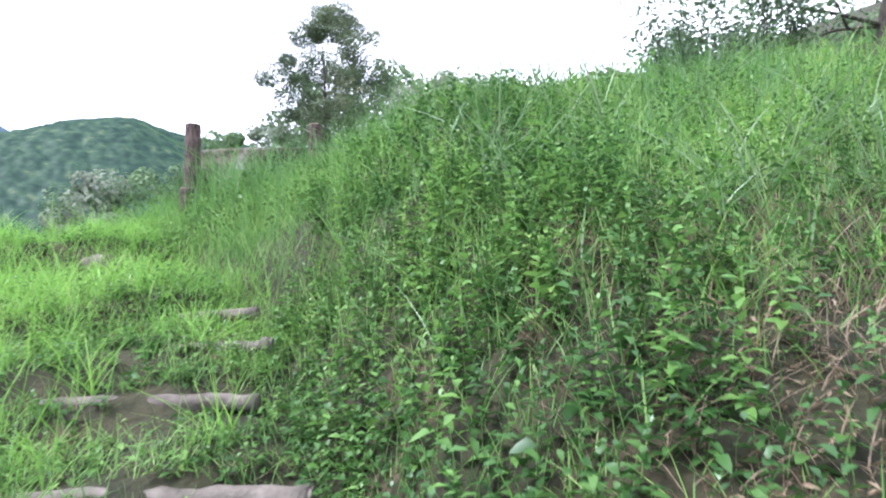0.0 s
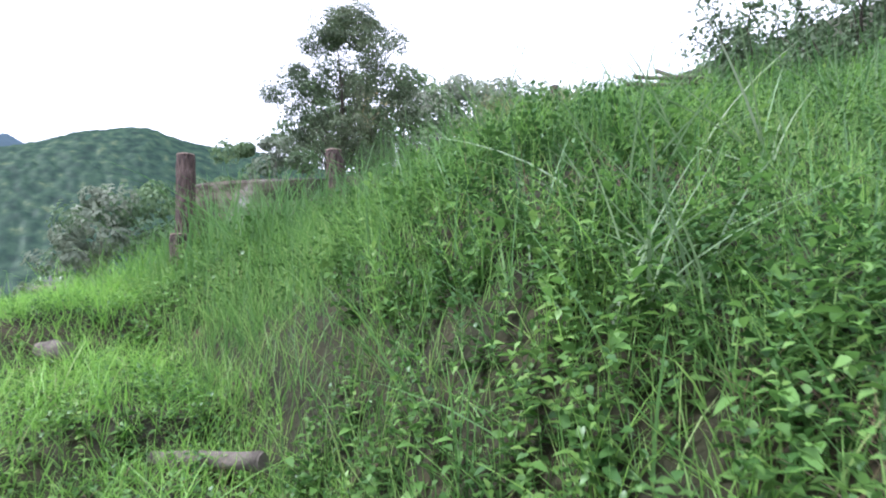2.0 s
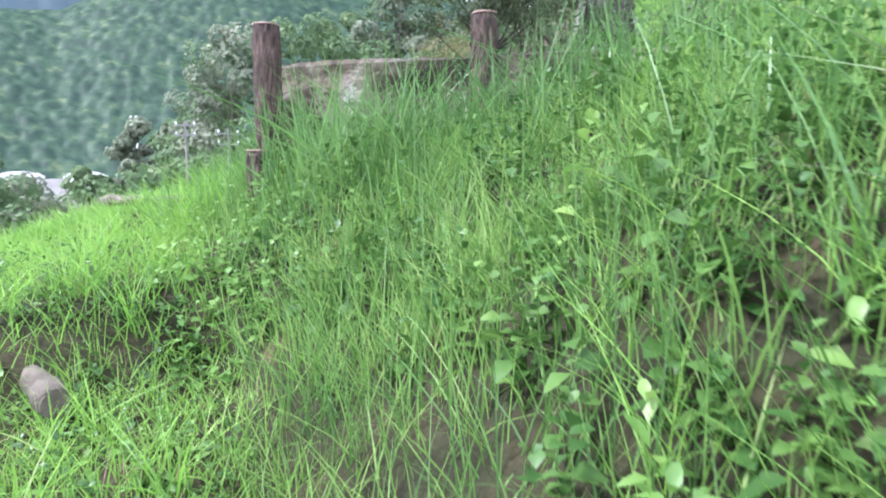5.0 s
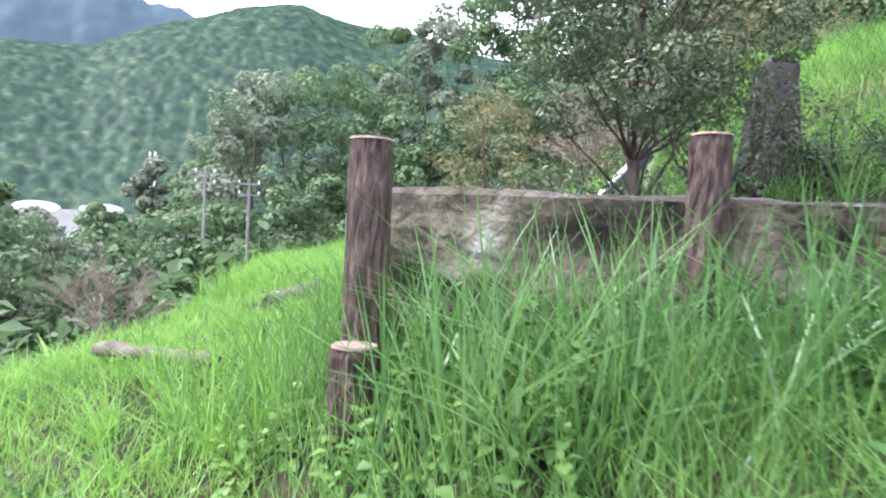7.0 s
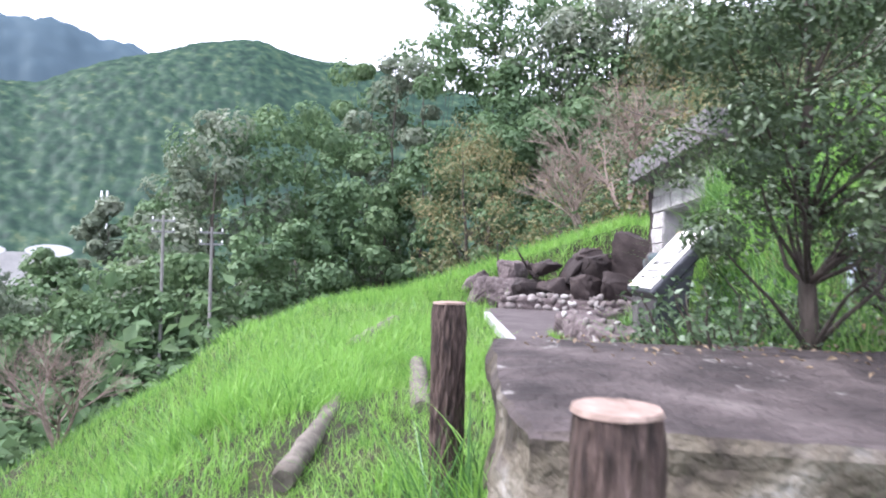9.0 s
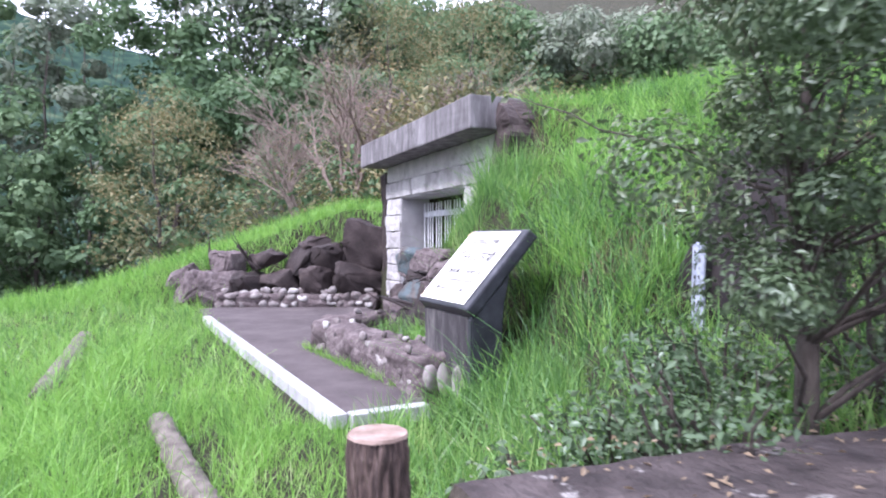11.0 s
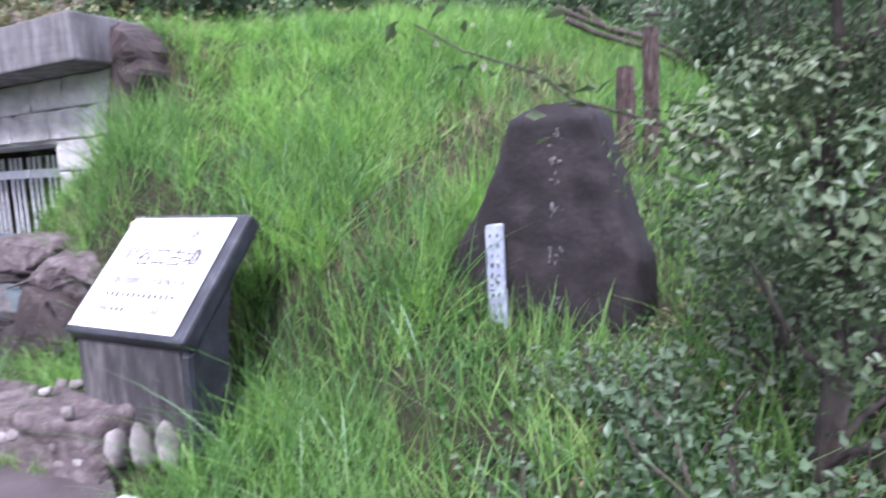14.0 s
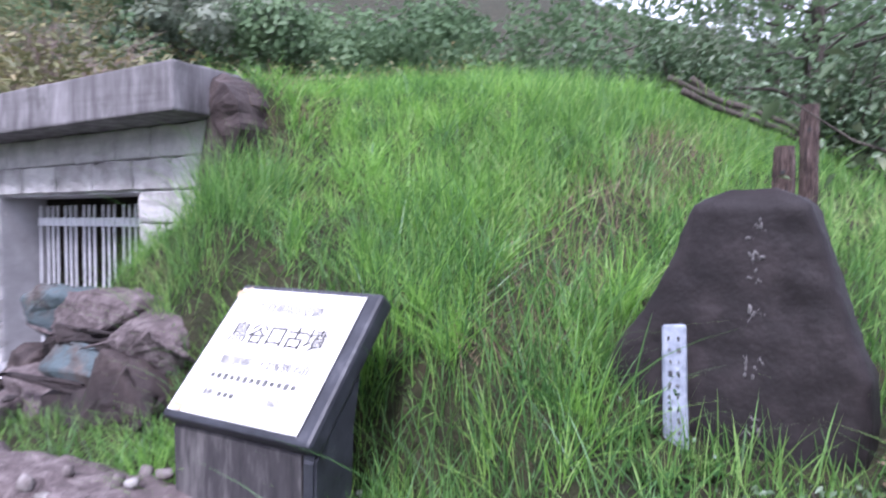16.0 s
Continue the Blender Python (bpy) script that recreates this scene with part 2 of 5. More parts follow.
INK = solid("black_ink", [(0.3, (0.02, 0.02, 0.02)), (0.7, (0.05, 0.05, 0.05))], 60, 5, 0.7, 0.0, 40)
GREYINK = solid("faded_ink", [(0.3, (0.05, 0.05, 0.05)), (0.7, (0.13, 0.13, 0.125))], 60, 5, 0.7, 0.0, 40)
BLACKSTONE = solid("black_granite", [(0.3, (0.015, 0.016, 0.02)), (0.6, (0.035, 0.037, 0.045)), (0.85, (0.1, 0.1, 0.11))], 7, 9, 0.4, 0.15, 60)
SIGNBASE = solid("stained_sign_base", [(0.25, (0.014, 0.013, 0.015)), (0.5, (0.048, 0.044, 0.047)), (0.75, (0.17, 0.16, 0.155))], 7, 10, 0.85, 0.5, 50, (1.6, 1.6, 0.35))
STEEL = solid("painted_steel", [(0.3, (0.55, 0.56, 0.58)), (0.7, (0.7, 0.71, 0.73))], 10, 6, 0.45, 0.1, 60)
DARKSTEEL = solid("grey_steel", [(0.3, (0.16, 0.16, 0.17)), (0.7, (0.3, 0.3, 0.31))], 10, 6, 0.5, 0.1, 60, metal=0.4)
BARK = solid("tree_bark", [(0.3, (0.035, 0.028, 0.024)), (0.7, (0.1, 0.085, 0.072))], 12, 9, 0.9, 0.8, 40, (2, 2, 0.5), distance=0.02)
TWIG = solid("grey_twig", [(0.3, (0.13, 0.1, 0.085)), (0.7, (0.28, 0.225, 0.19))], 8, 6, 0.9, 0.3, 40)
ROOF = solid("white_roof", [(0.3, (0.72, 0.72, 0.74)), (0.7, (0.84, 0.84, 0.85))], 0.5, 4, 0.6, 0.1, 5)
WALLPAINT = solid("house_wall", [(0.3, (0.42, 0.41, 0.4)), (0.7, (0.55, 0.54, 0.52))], 0.5, 4, 0.8, 0.1, 5)
POLECON = solid("pole_concrete", [(0.3, (0.16, 0.155, 0.15)), (0.7, (0.26, 0.255, 0.245))], 2, 6, 0.9, 0.2, 20)
# Base colour kept very dark: it holds the shade inside the chamber.
VOID = solid("chamber_shade_stone", [(0.3, (0.018, 0.015, 0.012)), (0.7, (0.06, 0.05, 0.038))], 4, 8, 0.95, 0.7, 20)


# ---- mesh helpers ----
def mesh_object(name, bm, mat, smooth=False):
    me = bpy.data.meshes.new(name)
    bm.to_mesh(me)
    bm.free()
    me.materials.append(mat)
    if smooth:
        me.shade_smooth()
    return new(name, me)


def part(name, bm, mat, parent, label="", smooth=False):
    ob = mesh_object(name, bm, mat, smooth)
    ob.parent = parent
    ob.matrix_parent_inverse = parent.matrix_basis.inverted()
    return tagged(ob, label=label)


def bulk(name, verts, faces, mat, width):
    """A large mesh from arrays; faces all have the same number of corners."""
    me = bpy.data.meshes.new(name)
    nf = len(faces)
    me.vertices.add(len(verts))
    me.vertices.foreach_set("co", np.asarray(verts, np.float32).ravel())
    me.loops.add(nf * width)
    me.loops.foreach_set("vertex_index", np.asarray(faces, np.int32).ravel())
    me.polygons.add(nf)
    me.polygons.foreach_set("loop_start", np.arange(0, nf * width, width, dtype=np.int32))
    me.polygons.foreach_set("loop_total", np.full(nf, width, np.int32))
    me.update(calc_edges=True)
    me.materials.append(mat)
    return new(name, me)


def empty(name, at, rz=0.0):
    ob = new(name)
    ob.empty_display_size = 0.2
    ob.matrix_basis = pose(*at, 0, 0, rz)
    return ob


def box_bm(m, sx, sy, sz, bevel=0.0, segments=2):
    """A box of that size round the origin of m, with rounded edges."""
    bm = bmesh.new()
    bmesh.ops.create_cube(bm, size=1.0)
    bmesh.ops.scale(bm, vec=(sx, sy, sz), verts=bm.verts)
    if bevel:
        bmesh.ops.bevel(bm, geom=bm.edges[:], offset=bevel, segments=segments, affect="EDGES", profile=0.6)
    bmesh.ops.transform(bm, matrix=m, verts=bm.verts)
    return bm


def roughen(bm, amp, scale, seed=0.0):
    bm.normal_update()
    moves = [(v, v.normal * amp * noise.fractal(v.co * scale + Vector((seed, seed * 1.7, 0)), 1.0, 2.0, 4)) for v in bm.verts]
    for v, d in moves:
        v.co += d


def tube_bm(points, radii, sides=8, cap=True, bm=None):
    """A tapering round limb along points."""
    bm = bm or bmesh.new()
    rings = []
    pts = [Vector(p) for p in points]
    for i, p in enumerate(pts):
        d = (pts[min(i + 1, len(pts) - 1)] - pts[max(i - 1, 0)]).normalized()
        q = d.to_track_quat("Z", "X")
        rings.append([bm.verts.new(p + q @ Vector((radii[i] * math.cos(2 * math.pi * k / sides), radii[i] * math.sin(2 * math.pi * k / sides), 0))) for k in range(sides)])
    for a, b in zip(rings, rings[1:]):
        for k in range(sides):
            bm.faces.new((a[k], a[(k + 1) % sides], b[(k + 1) % sides], b[k]))
    if cap:
        bm.faces.new(rings[0][::-1])
        bm.faces.new(rings[-1])
    return bm


def rock_bm(at, size, seed, corners=14, amp=0.03, turn=0.0, bevel=0.05):
    """An angular stone: the hull of a few points, its edges worn, its faces uneven."""
    rnd = random.Random(seed)
    bm = bmesh.new()
    for _ in range(corners):
        p = Vector((rnd.uniform(-1, 1), rnd.uniform(-1, 1), rnd.uniform(-1, 1)))
        p /= max(abs(p.x), abs(p.y), abs(p.z)) ** 0.75
        bm.verts.new((p.x * size[0] / 2, p.y * size[1] / 2, p.z * size[2] / 2))
    hull = bmesh.ops.convex_hull(bm, input=bm.verts)
    bmesh.ops.delete(bm, geom=[v for v in bm.verts if not v.link_faces], context="VERTS")
    bmesh.ops.bevel(bm, geom=bm.edges[:], offset=bevel * min(size), segments=2, affect="EDGES", profile=0.5)
    bmesh.ops.triangulate(bm, faces=bm.faces[:])
    bmesh.ops.subdivide_edges(bm, edges=bm.edges[:], cuts=2, use_grid_fill=True)
    roughen(bm, amp * 1.3, 3.0 / max(size), seed)
    roughen(bm, amp * 0.5, 11.0 / max(size), seed + 5)
    bmesh.ops.transform(bm, matrix=pose(*at, 0, 0, turn), verts=bm.verts)
    return bm


# ---- the lie of the land ----
TRACK = np.array([(1.2, -2.5, -2.1), (0.9, -0.2, -1.25), (0.45, 1.6, -0.45), (-0.1, 3.0, 0.18), (-0.85, 3.95, 0.65), (-1.75, 4.8, 1.08),
                  (-2.45, 5.8, 1.27), (-2.8, 7.2, 1.45), (-2.5, 9.0, 1.58), (-2.0, 10.5, 1.6), (-2.4, 13.5, 1.6), (-3.0, 17.0, 1.6), (-3.2, 20.0, 1.85), (-2.6, 27.0, 1.9)])
W0, WU = np.array((-0.246, 16.94)), np.array((0.1335, -0.991))
WN = np.array((-0.991, -0.1335))


def ease(a, b, x):
    t = np.clip((x - a) / (b - a), 0, 1)
    return t * t * (3 - 2 * t)


def softmin(a, b, k=0.25):
    h = np.clip(0.5 + 0.5 * (b - a) / k, 0, 1)
    return b * (1 - h) + a * h - k * h * (1 - h)


def along_track(x, y):
    best = np.full(np.shape(x), 1e9)
    side = np.zeros(np.shape(x))
    z = np.zeros(np.shape(x))
    for a, b in zip(TRACK, TRACK[1:]):
        d = b[:2] - a[:2]
        n2 = d @ d
        t = np.clip(((x - a[0]) * d[0] + (y - a[1]) * d[1]) / n2, 0, 1)
        ex, ey = x - a[0] - t * d[0], y - a[1] - t * d[1]
        dist = np.hypot(ex, ey)
        near = dist < best
        best = np.where(near, dist, best)
        side = np.where(near, np.sign(d[1] * ex - d[0] * ey), side)
        z = np.where(near, a[2] + t * (b[2] - a[2]), z)
    return best * side, z


def wall_frame(x, y):
    """How far along the tomb's front wall and how far before it."""
    return (x - W0[0]) * WU[0] + (y - W0[1]) * WU[1], (x - W0[0]) * WN[0] + (y - W0[1]) * WN[1]


def ripple(x, y, s, seed):
    return (np.sin(x * 1.7 * s + seed) * np.sin(y * 1.3 * s + seed * 2.1) + 0.6 * np.sin(x * 3.1 * s - y * 2.3 * s + seed * 0.7)
            + 0.4 * np.sin(x * 5.3 * s + y * 4.1 * s + seed * 1.9)) / 2.0


# each log step holds back a tread: start and end of the log, its height
STEPS = ((-0.38, 2.06, 0.62, 2.06, 0.05, -0.325), (-0.78, 2.66, 0.25, 2.62, 0.04, -0.06), (-0.35, 3.09, 0.18, 3.05, 0.036, 0.17), (-1.3, 3.85, -0.02, 3.42, 0.038, 0.345),
         (-2.3, 4.95, -1.4, 4.35, 0.05, 0.8), (-3.2, 6.6, -2.5, 6.6, 0.042, 1.375))
LEVELS = [-0.62] + [float(along_track(np.array([(a + c) / 2]), np.array([(b + e) / 2]))[1][0]) for a, b, c, e, _, _ in STEPS] + [9.0]


def tread(zp):
    """The path's height as steps: nearly level, then up at once behind each log."""
    out = np.array(zp, float)
    for a, b in zip(LEVELS[:-2], LEVELS[1:-1]):
        u = np.clip((zp - a) / (b - a), 0, 1)
        out = np.where((zp > a) & (zp <= b), a + (b - a) * (0.62 * u + 0.38 * ease(0.75, 1.0, u)), out)
    return out


def height(x, y):
    x, y = np.asarray(x, float), np.asarray(y, float)
    d, zp = along_track(x, y)
    on_path = ease(-1.7, -1.2, d) * ease(0.6, 0.35, d) * ease(0.9, 1.6, y)
    zp = zp + (tread(zp) - zp) * on_path
    # right of the track: a steep grassy bank, a terrace behind the boulder and the burial mound
    low = softmin(0.59 * y - 0.78, 1.58 + 0.2 * np.clip(x + 0.4, 0, 9), 0.4)
    r = np.hypot(x - 5.2, y - 14.5)
    dome = np.interp(r, [0, 2, 3.9, 5.2, 6.15, 7.2, 9.0], [5.05, 4.9, 4.45, 3.65, 3.0, 2.2, 1.0])
    terrace = 2.05 + 0.2 * np.clip(x + 0.6, 0, 9)
    terrace = terrace - 0.35 * ease(-0.2, -1.4, x) * ease(9.6, 11.5, y)
    high = np.maximum(terrace, dome) + 0.25 * np.exp(-((terrace - dome) / 0.6) ** 2) * 0.5
    top = low + (high - low) * ease(6.3, 7.1, y)
    gentle = ease(7.6, 9.0, y)
    near_post = ease(3.6, 5.2, y) * (1 - gentle)
    rise = (1.6 - 1.2 * gentle - 0.75 * near_post) * np.clip(d - (0.42 + 0.35 * gentle + 0.16 * near_post), 0, 99)
    rise = rise + 1.6 * np.clip(d - 1.75, 0, 99) * near_post
    rise = rise + 3.0 * np.clip(d - 1.6, 0, 99) * gentle
    right = softmin(zp + rise, top, 0.3)
    # left of it: a lawn that rounds off into the valley
    edge = np.interp(y, [5, 7, 9, 11, 15], [1.45, 1.0, 1.25, 2.1, 4.2])
    over = np.clip(-d - edge, 0, 400)
    left = zp - (0.06 + 0.12 * ease(9.5, 7.5, y)) * np.clip(-d, 0, 6) - 0.2 * np.clip(-d - 0.8, 0, 3) * ease(12, 5, y) - 0.55 * over * ease(0, 1.4, over)
    left = np.maximum(left, -9.0)
    z = np.where(d > 0, right, left)
    # the bank on the far side of the forecourt, and the wooded slope behind
    back = np.clip(1.55 + 0.33 * (x + 6.6), 1.6, 3.5)
    z = z + np.clip(back - z, 0, 9) * ease(18.9, 20.6, y) * ease(-9, -5.5, x)
    slope = 0.42 * np.clip(y - 25.5, 0, 60)
    z = z + slope * ease(-9, 0, x)
    z = z - 7.0 * ease(20.5, 30, y) * ease(-2.5, -7, x)
    east = 0.3 * np.clip(x - 9, 0, 60)
    z = z + east
    # the paved forecourt before the entrance lies level
    s, f = wall_frame(x, y)
    court = ease(3.05, 2.2, s) * ease(-1.35, -1.0, s) * ease(-0.05, 0.0, f) * ease(5.0, 2.6, f)
    court = np.maximum(court, ease(10.3, 10.6, y) * ease(19.2, 18.6, y) * ease(0.42, 0.3, x - np.interp(y, [10.5, 11.2, 12.5, 13.8, 15.5, 18], [-1.5, -1.5, -1.75, -2.1, -1.6, -1.6])) * ease(-6.0, -4.0, x))
    z = z + (np.minimum(z, 1.6) - z) * court
    # the bank that spills over the right half of the doorway
    spill = np.where(s > 1.95, 2.3 + 0.5 * (s - 1.7) + 2.2 * np.clip(s - 3.85, 0, 9), 1.6)
    spill = spill + (1.92 + 0.9 * np.clip(s - 3.3, 0, 9) - spill) * ease(0.3, 0.75, f)
    z = np.where((f > 0) & (f < 3) & (s > -1) & (s < 5), np.minimum(z, spill), z)
    z = z + np.where((x > -7) & (y < 26), 0.03 * ripple(x, y, 1.0, 1.0) * (1 - court) + 0.02 * ripple(x, y, 3.0, 4.0) * (1 - court), 0.0)
    # behind the wall the mound sits on the tomb's roof
    roof = ease(4.5, 3.75, s) * ease(-1.0, -0.7, s) * ease(-4.2, -2.2, f) * ease(-0.1, -0.3, f)
    z = z + np.clip(4.46 - z, 0, 9) * roof
    return z


def grid_axis(lo, hi, step, far, grow):
    core = np.arange(lo, hi, step)
    out, d, v = [], step, hi
    while v < far:
        v += d
        d *= grow
        out.append(v)
    inn, d, v = [], step, lo
    while v > -far:
        v -= d
        d *= grow
        inn.append(v)
    return np.array(inn[::-1] + list(core) + out)


gx, gy = grid_axis(-8, 8, 0.12, 1500, 1.18), grid_axis(-3, 22, 0.12, 1500, 1.18)
GX, GY = np.meshgrid(gx, gy)
GZ = height(GX, GY)
nx, ny = len(gx), len(gy)
ids = np.arange(nx * ny).reshape(ny, nx)
quads = np.stack([ids[:-1, :-1], ids[:-1, 1:], ids[1:, 1:], ids[1:, :-1]], -1).reshape(-1, 4)
# the doorway and the chamber stay open
cs, cf = wall_frame(GX, GY)
hole = ((cs > -0.15) & (cs < 2.7) & (cf < 0.12) & (cf > -0.55)) | ((cs > 2.6) & (cs < 3.45) & (cf < 0.06) & (cf > -0.36))
keep = ~hole.ravel()[quads].any(1)
ground = bulk("ground", np.stack([GX, GY, GZ], -1).reshape(-1, 3), quads[keep], SOIL, 4)
ground.data.shade_smooth()
tagged(ground, "grassy hillside earth with bare brown soil patches", "ground", kind="structure")


def h1(x, y):
    return float(height(np.array([x]), np.array([y]))[0])


# ---- log steps ----
def log_step(a, b, radius):
    rnd = random.Random(int(a[0] * 100) + int(a[1] * 37))
    n = 9
    pts = [Vector(a).lerp(Vector(b), i / (n - 1)) + Vector((0, 0, rnd.uniform(-0.008, 0.008))) for i in range(n)]
    radii = [radius * rnd.uniform(0.93, 1.05) for _ in pts]
    thing = empty("log_step", tuple(pts[0]))
    tagged(thing, "weathered grey log laid as a step edge in the grass", "log step", "log steps")
    bm = tube_bm(pts, radii, 12)
    bmesh.ops.subdivide_edges(bm, edges=bm.edges[:], cuts=1, use_grid_fill=True)
    roughen(bm, 0.014, 14, rnd.random() * 9)
    part("log", bm, LOG, thing, "", True)
    d = (pts[-1] - pts[0]).normalized()
    for q, sign, rr in ((pts[0], -1, radii[0]), (pts[-1], 1, radii[-1])):
        cap = bmesh.new()
        bmesh.ops.create_cone(cap, cap_ends=True, segments=20, radius1=rr * 0.9, radius2=rr * 0.84, depth=0.012, matrix=Matrix.Translation(q + d * sign * 0.006) @ (d * sign).to_track_quat("Z", "X").to_matrix().to_4x4())
        part("end_grain", cap, LOG, thing, "cracked grey sawn log end")
    return thing


def put_log(x0, y0, x1, y1, radius=0.06, lift=0.02, z=None):
    za, zb = (h1(x0, y0), h1(x1, y1)) if z is None else (z, z)
    m = max(za, zb) if abs(za - zb) < 0.12 else None
    log_step((x0, y0, (m or za) + lift), (x1, y1, (m or zb) + lift), radius)


for x0, y0, x1, y1, thick, level in STEPS:
    put_log(x0, y0, x1, y1, thick, 0.015, level)
put_log(-2.62, 9.15, -3.12, 11.0, 0.08, 0.03)
put_log(-3.0, 7.9, -3.4, 9.7, 0.065, 0.02)
put_log(-4.2, 12.2, -4.75, 15.8, 0.11, 0.08)


# ---- posts ----
def post(x, y, top, foot, radius=0.075, lean=(0.0, 0.0), bolts=False, label="", pale=True):
    """A round brown post with furrowed bark and a pale flat top."""
    rnd = random.Random(int(x * 77) + int(y * 31))
    bm = bmesh.new()
    sides, rows = 40, 26
    grooves = [rnd.uniform(-0.006, 0.004) for _ in range(sides)]
    ring = []
    for j in range(rows + 1):
        z = foot + (top - foot) * j / rows
        edge = 0.006 if j == rows else 0.0
        ring.append([])
        for k in range(sides):
            g = grooves[(k + int(2.2 * math.sin(j * 0.45 + k * 0.3))) % sides] + 0.004 * noise.noise(Vector((k * 0.9, z * 9, x * 5)))
            rr = radius + g - edge
            a = 2 * math.pi * k / sides
            ring[-1].append(bm.verts.new((rr * math.cos(a) + lean[0] * (z - top), rr * math.sin(a) + lean[1] * (z - top), z - foot)))
    for a, b in zip(ring, ring[1:]):
        for k in range(sides):
            bm.faces.new((a[k], a[(k + 1) % sides], b[(k + 1) % sides], b[k]))
    bm.faces.new(ring[0][::-1])
    bm.faces.new(ring[-1])
    thing = empty("wooden_post", (x, y, foot))
    bmesh.ops.transform(bm, matrix=pose(x, y, foot), verts=bm.verts)
    part("shaft", bm, POST, thing)
    if pale:
        cap = bmesh.new()
        bmesh.ops.create_cone(cap, cap_ends=True, segments=32, radius1=radius * 0.97, radius2=radius * 0.93, depth=0.008, matrix=pose(x, y, top + 0.003))
        roughen(cap, 0.002, 60, x)
        part("end_grain", cap, POST_TOP, thing, "pale worn sawn top")
    if bolts:
        # No hole is cut: a black disc stands for the shade in it.
        hole_disc_bm = bmesh.new()
        bmesh.ops.create_cone(hole_disc_bm, cap_ends=True, segments=16, radius1=0.012, radius2=0.012, depth=0.02, matrix=pose(x - radius * 0.95, y - 0.01, top - 0.16, 0, 90, 0))
        part("bolt_hole_disc", hole_disc_bm, INK, thing, "black disc painting the shade inside a bolt hole")
    return tagged(thing, label, "post", "posts")


post(-1.53, 5.995, 2.355, 1.0, label="round brown bark-textured post beside the boulder in tall grass")
post(-0.405, 6.41, 2.435, 1.35, bolts=True, label="round brown bark-textured post before the long boulder")
post(-2.15, 7.705, 2.405, 1.3, label="round brown bark-textured post at the path's edge")
post(-1.5, 5.85, 1.675, 1.0, 0.078, label="short cut-off brown post stub in front of a taller post", pale=True)
post(1.66, 9.47, 3.757, 2.4, 0.062, bolts=True, pale=False, label="square-topped brown post on the bank behind the monument")
post(1.9, 9.38, 4.03, 2.5, 0.055, bolts=True, pale=False, label="brown post higher on the bank behind the monument")


# ---- the long boulder ----
def flat_boulder(name, corners, z0, z1, cuts, label, mat):
    """A long boulder: level top with a hard edge, rugged sides cut back under it."""
    bm = bmesh.new()
    bmesh.ops.create_cube(bm, size=2.0)
    bmesh.ops.subdivide_edges(bm, edges=bm.edges[:], cuts=cuts, use_grid_fill=True)
    a, b, c, e = (Vector((*p, 0)) for p in corners)
    mid = (a + b + c + e) / 4
    for v in bm.verts:
        u, w, t = v.co
        u, w = u * math.sqrt(1 - 0.05 * w * w), w * math.sqrt(1 - 0.03 * u * u)
        p = (a * (1 - u) * (1 - w) + b * (1 + u) * (1 - w) + c * (1 + u) * (1 + w) + e * (1 - u) * (1 + w)) / 4
        t = math.copysign(abs(t) ** 1.6, t)
        z = z0 + (z1 - z0) * (t + 1) / 2
        below = z1 - z
        rim = max(abs(u), abs(w))
        if rim > 0.9 and t > -0.99:
            grow = noise.fractal(Vector((p.x * 1.5, p.y * 1.5, z * 1.9 + 3)), 1.0, 2.0, 5)
            ragged = noise.fractal(Vector((p.x * 4.0, p.y * 4.0, 7.0)), 1.0, 2.0, 3) * 0.022
            k = min(1.0, below / 0.22)
            out = ragged + k * (0.13 * grow - 0.05) - (0.025 if below < 0.015 else 0.0)
            d = p - mid
            n = Vector((d.x * 0.35, d.y, 0)) if abs(w) > abs(u) else Vector((d.x, d.y * 0.35, 0))
            p = p + n.normalized() * out
        if t > 0.99:
            z += 0.02 * noise.fractal(Vector((p.x * 1.3, p.y * 1.3, 2)), 1.0, 2.0, 4) + 0.009 * noise.noise(Vector((p.x * 9, p.y * 9, 5))) + 0.02 * (w + 0.3)
        v.co = (p.x, p.y, z)
    ob = mesh_object(name, bm, mat)
    return tagged(ob, label, "boulder")


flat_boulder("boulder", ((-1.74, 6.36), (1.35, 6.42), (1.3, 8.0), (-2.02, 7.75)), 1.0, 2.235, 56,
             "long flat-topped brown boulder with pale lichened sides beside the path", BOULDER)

# ---- paved forecourt and kerb ----
A1, A2 = Vector((-1.94, 10.55)), Vector((-3.3, 16.75))
outline = [(-1.9, 10.6), (-1.36, 10.72), (-1.24, 11.05), (-1.55, 12.5), (-1.86, 13.75), (-1.55, 14.3), (-0.95, 14.55), (-0.42, 14.7), (-0.66, 17.2), (-0.8, 18.25), (-3.0, 18.75),
           (-3.55, 18.2), (-3.28, 16.7)]
bm = bmesh.new()
bm.faces.new([bm.verts.new((x, y, 1.66)) for x, y in outline])
ext = bmesh.ops.extrude_face_region(bm, geom=bm.faces[:])
bmesh.ops.translate(bm, vec=(0, 0, -0.12), verts=[v for v in ext["geom"] if isinstance(v, bmesh.types.BMVert)])
bmesh.ops.recalc_face_normals(bm, faces=bm.faces[:])
tagged(mesh_object("pavement", bm, ASPHALT), "worn purplish-grey asphalt forecourt before the tomb", "pavement", kind="structure")

kerb = empty("kerb", (-1.94, 10.55, 1.66))
tagged(kerb, "pale concrete edging along the asphalt forecourt", "kerb", kind="structure")


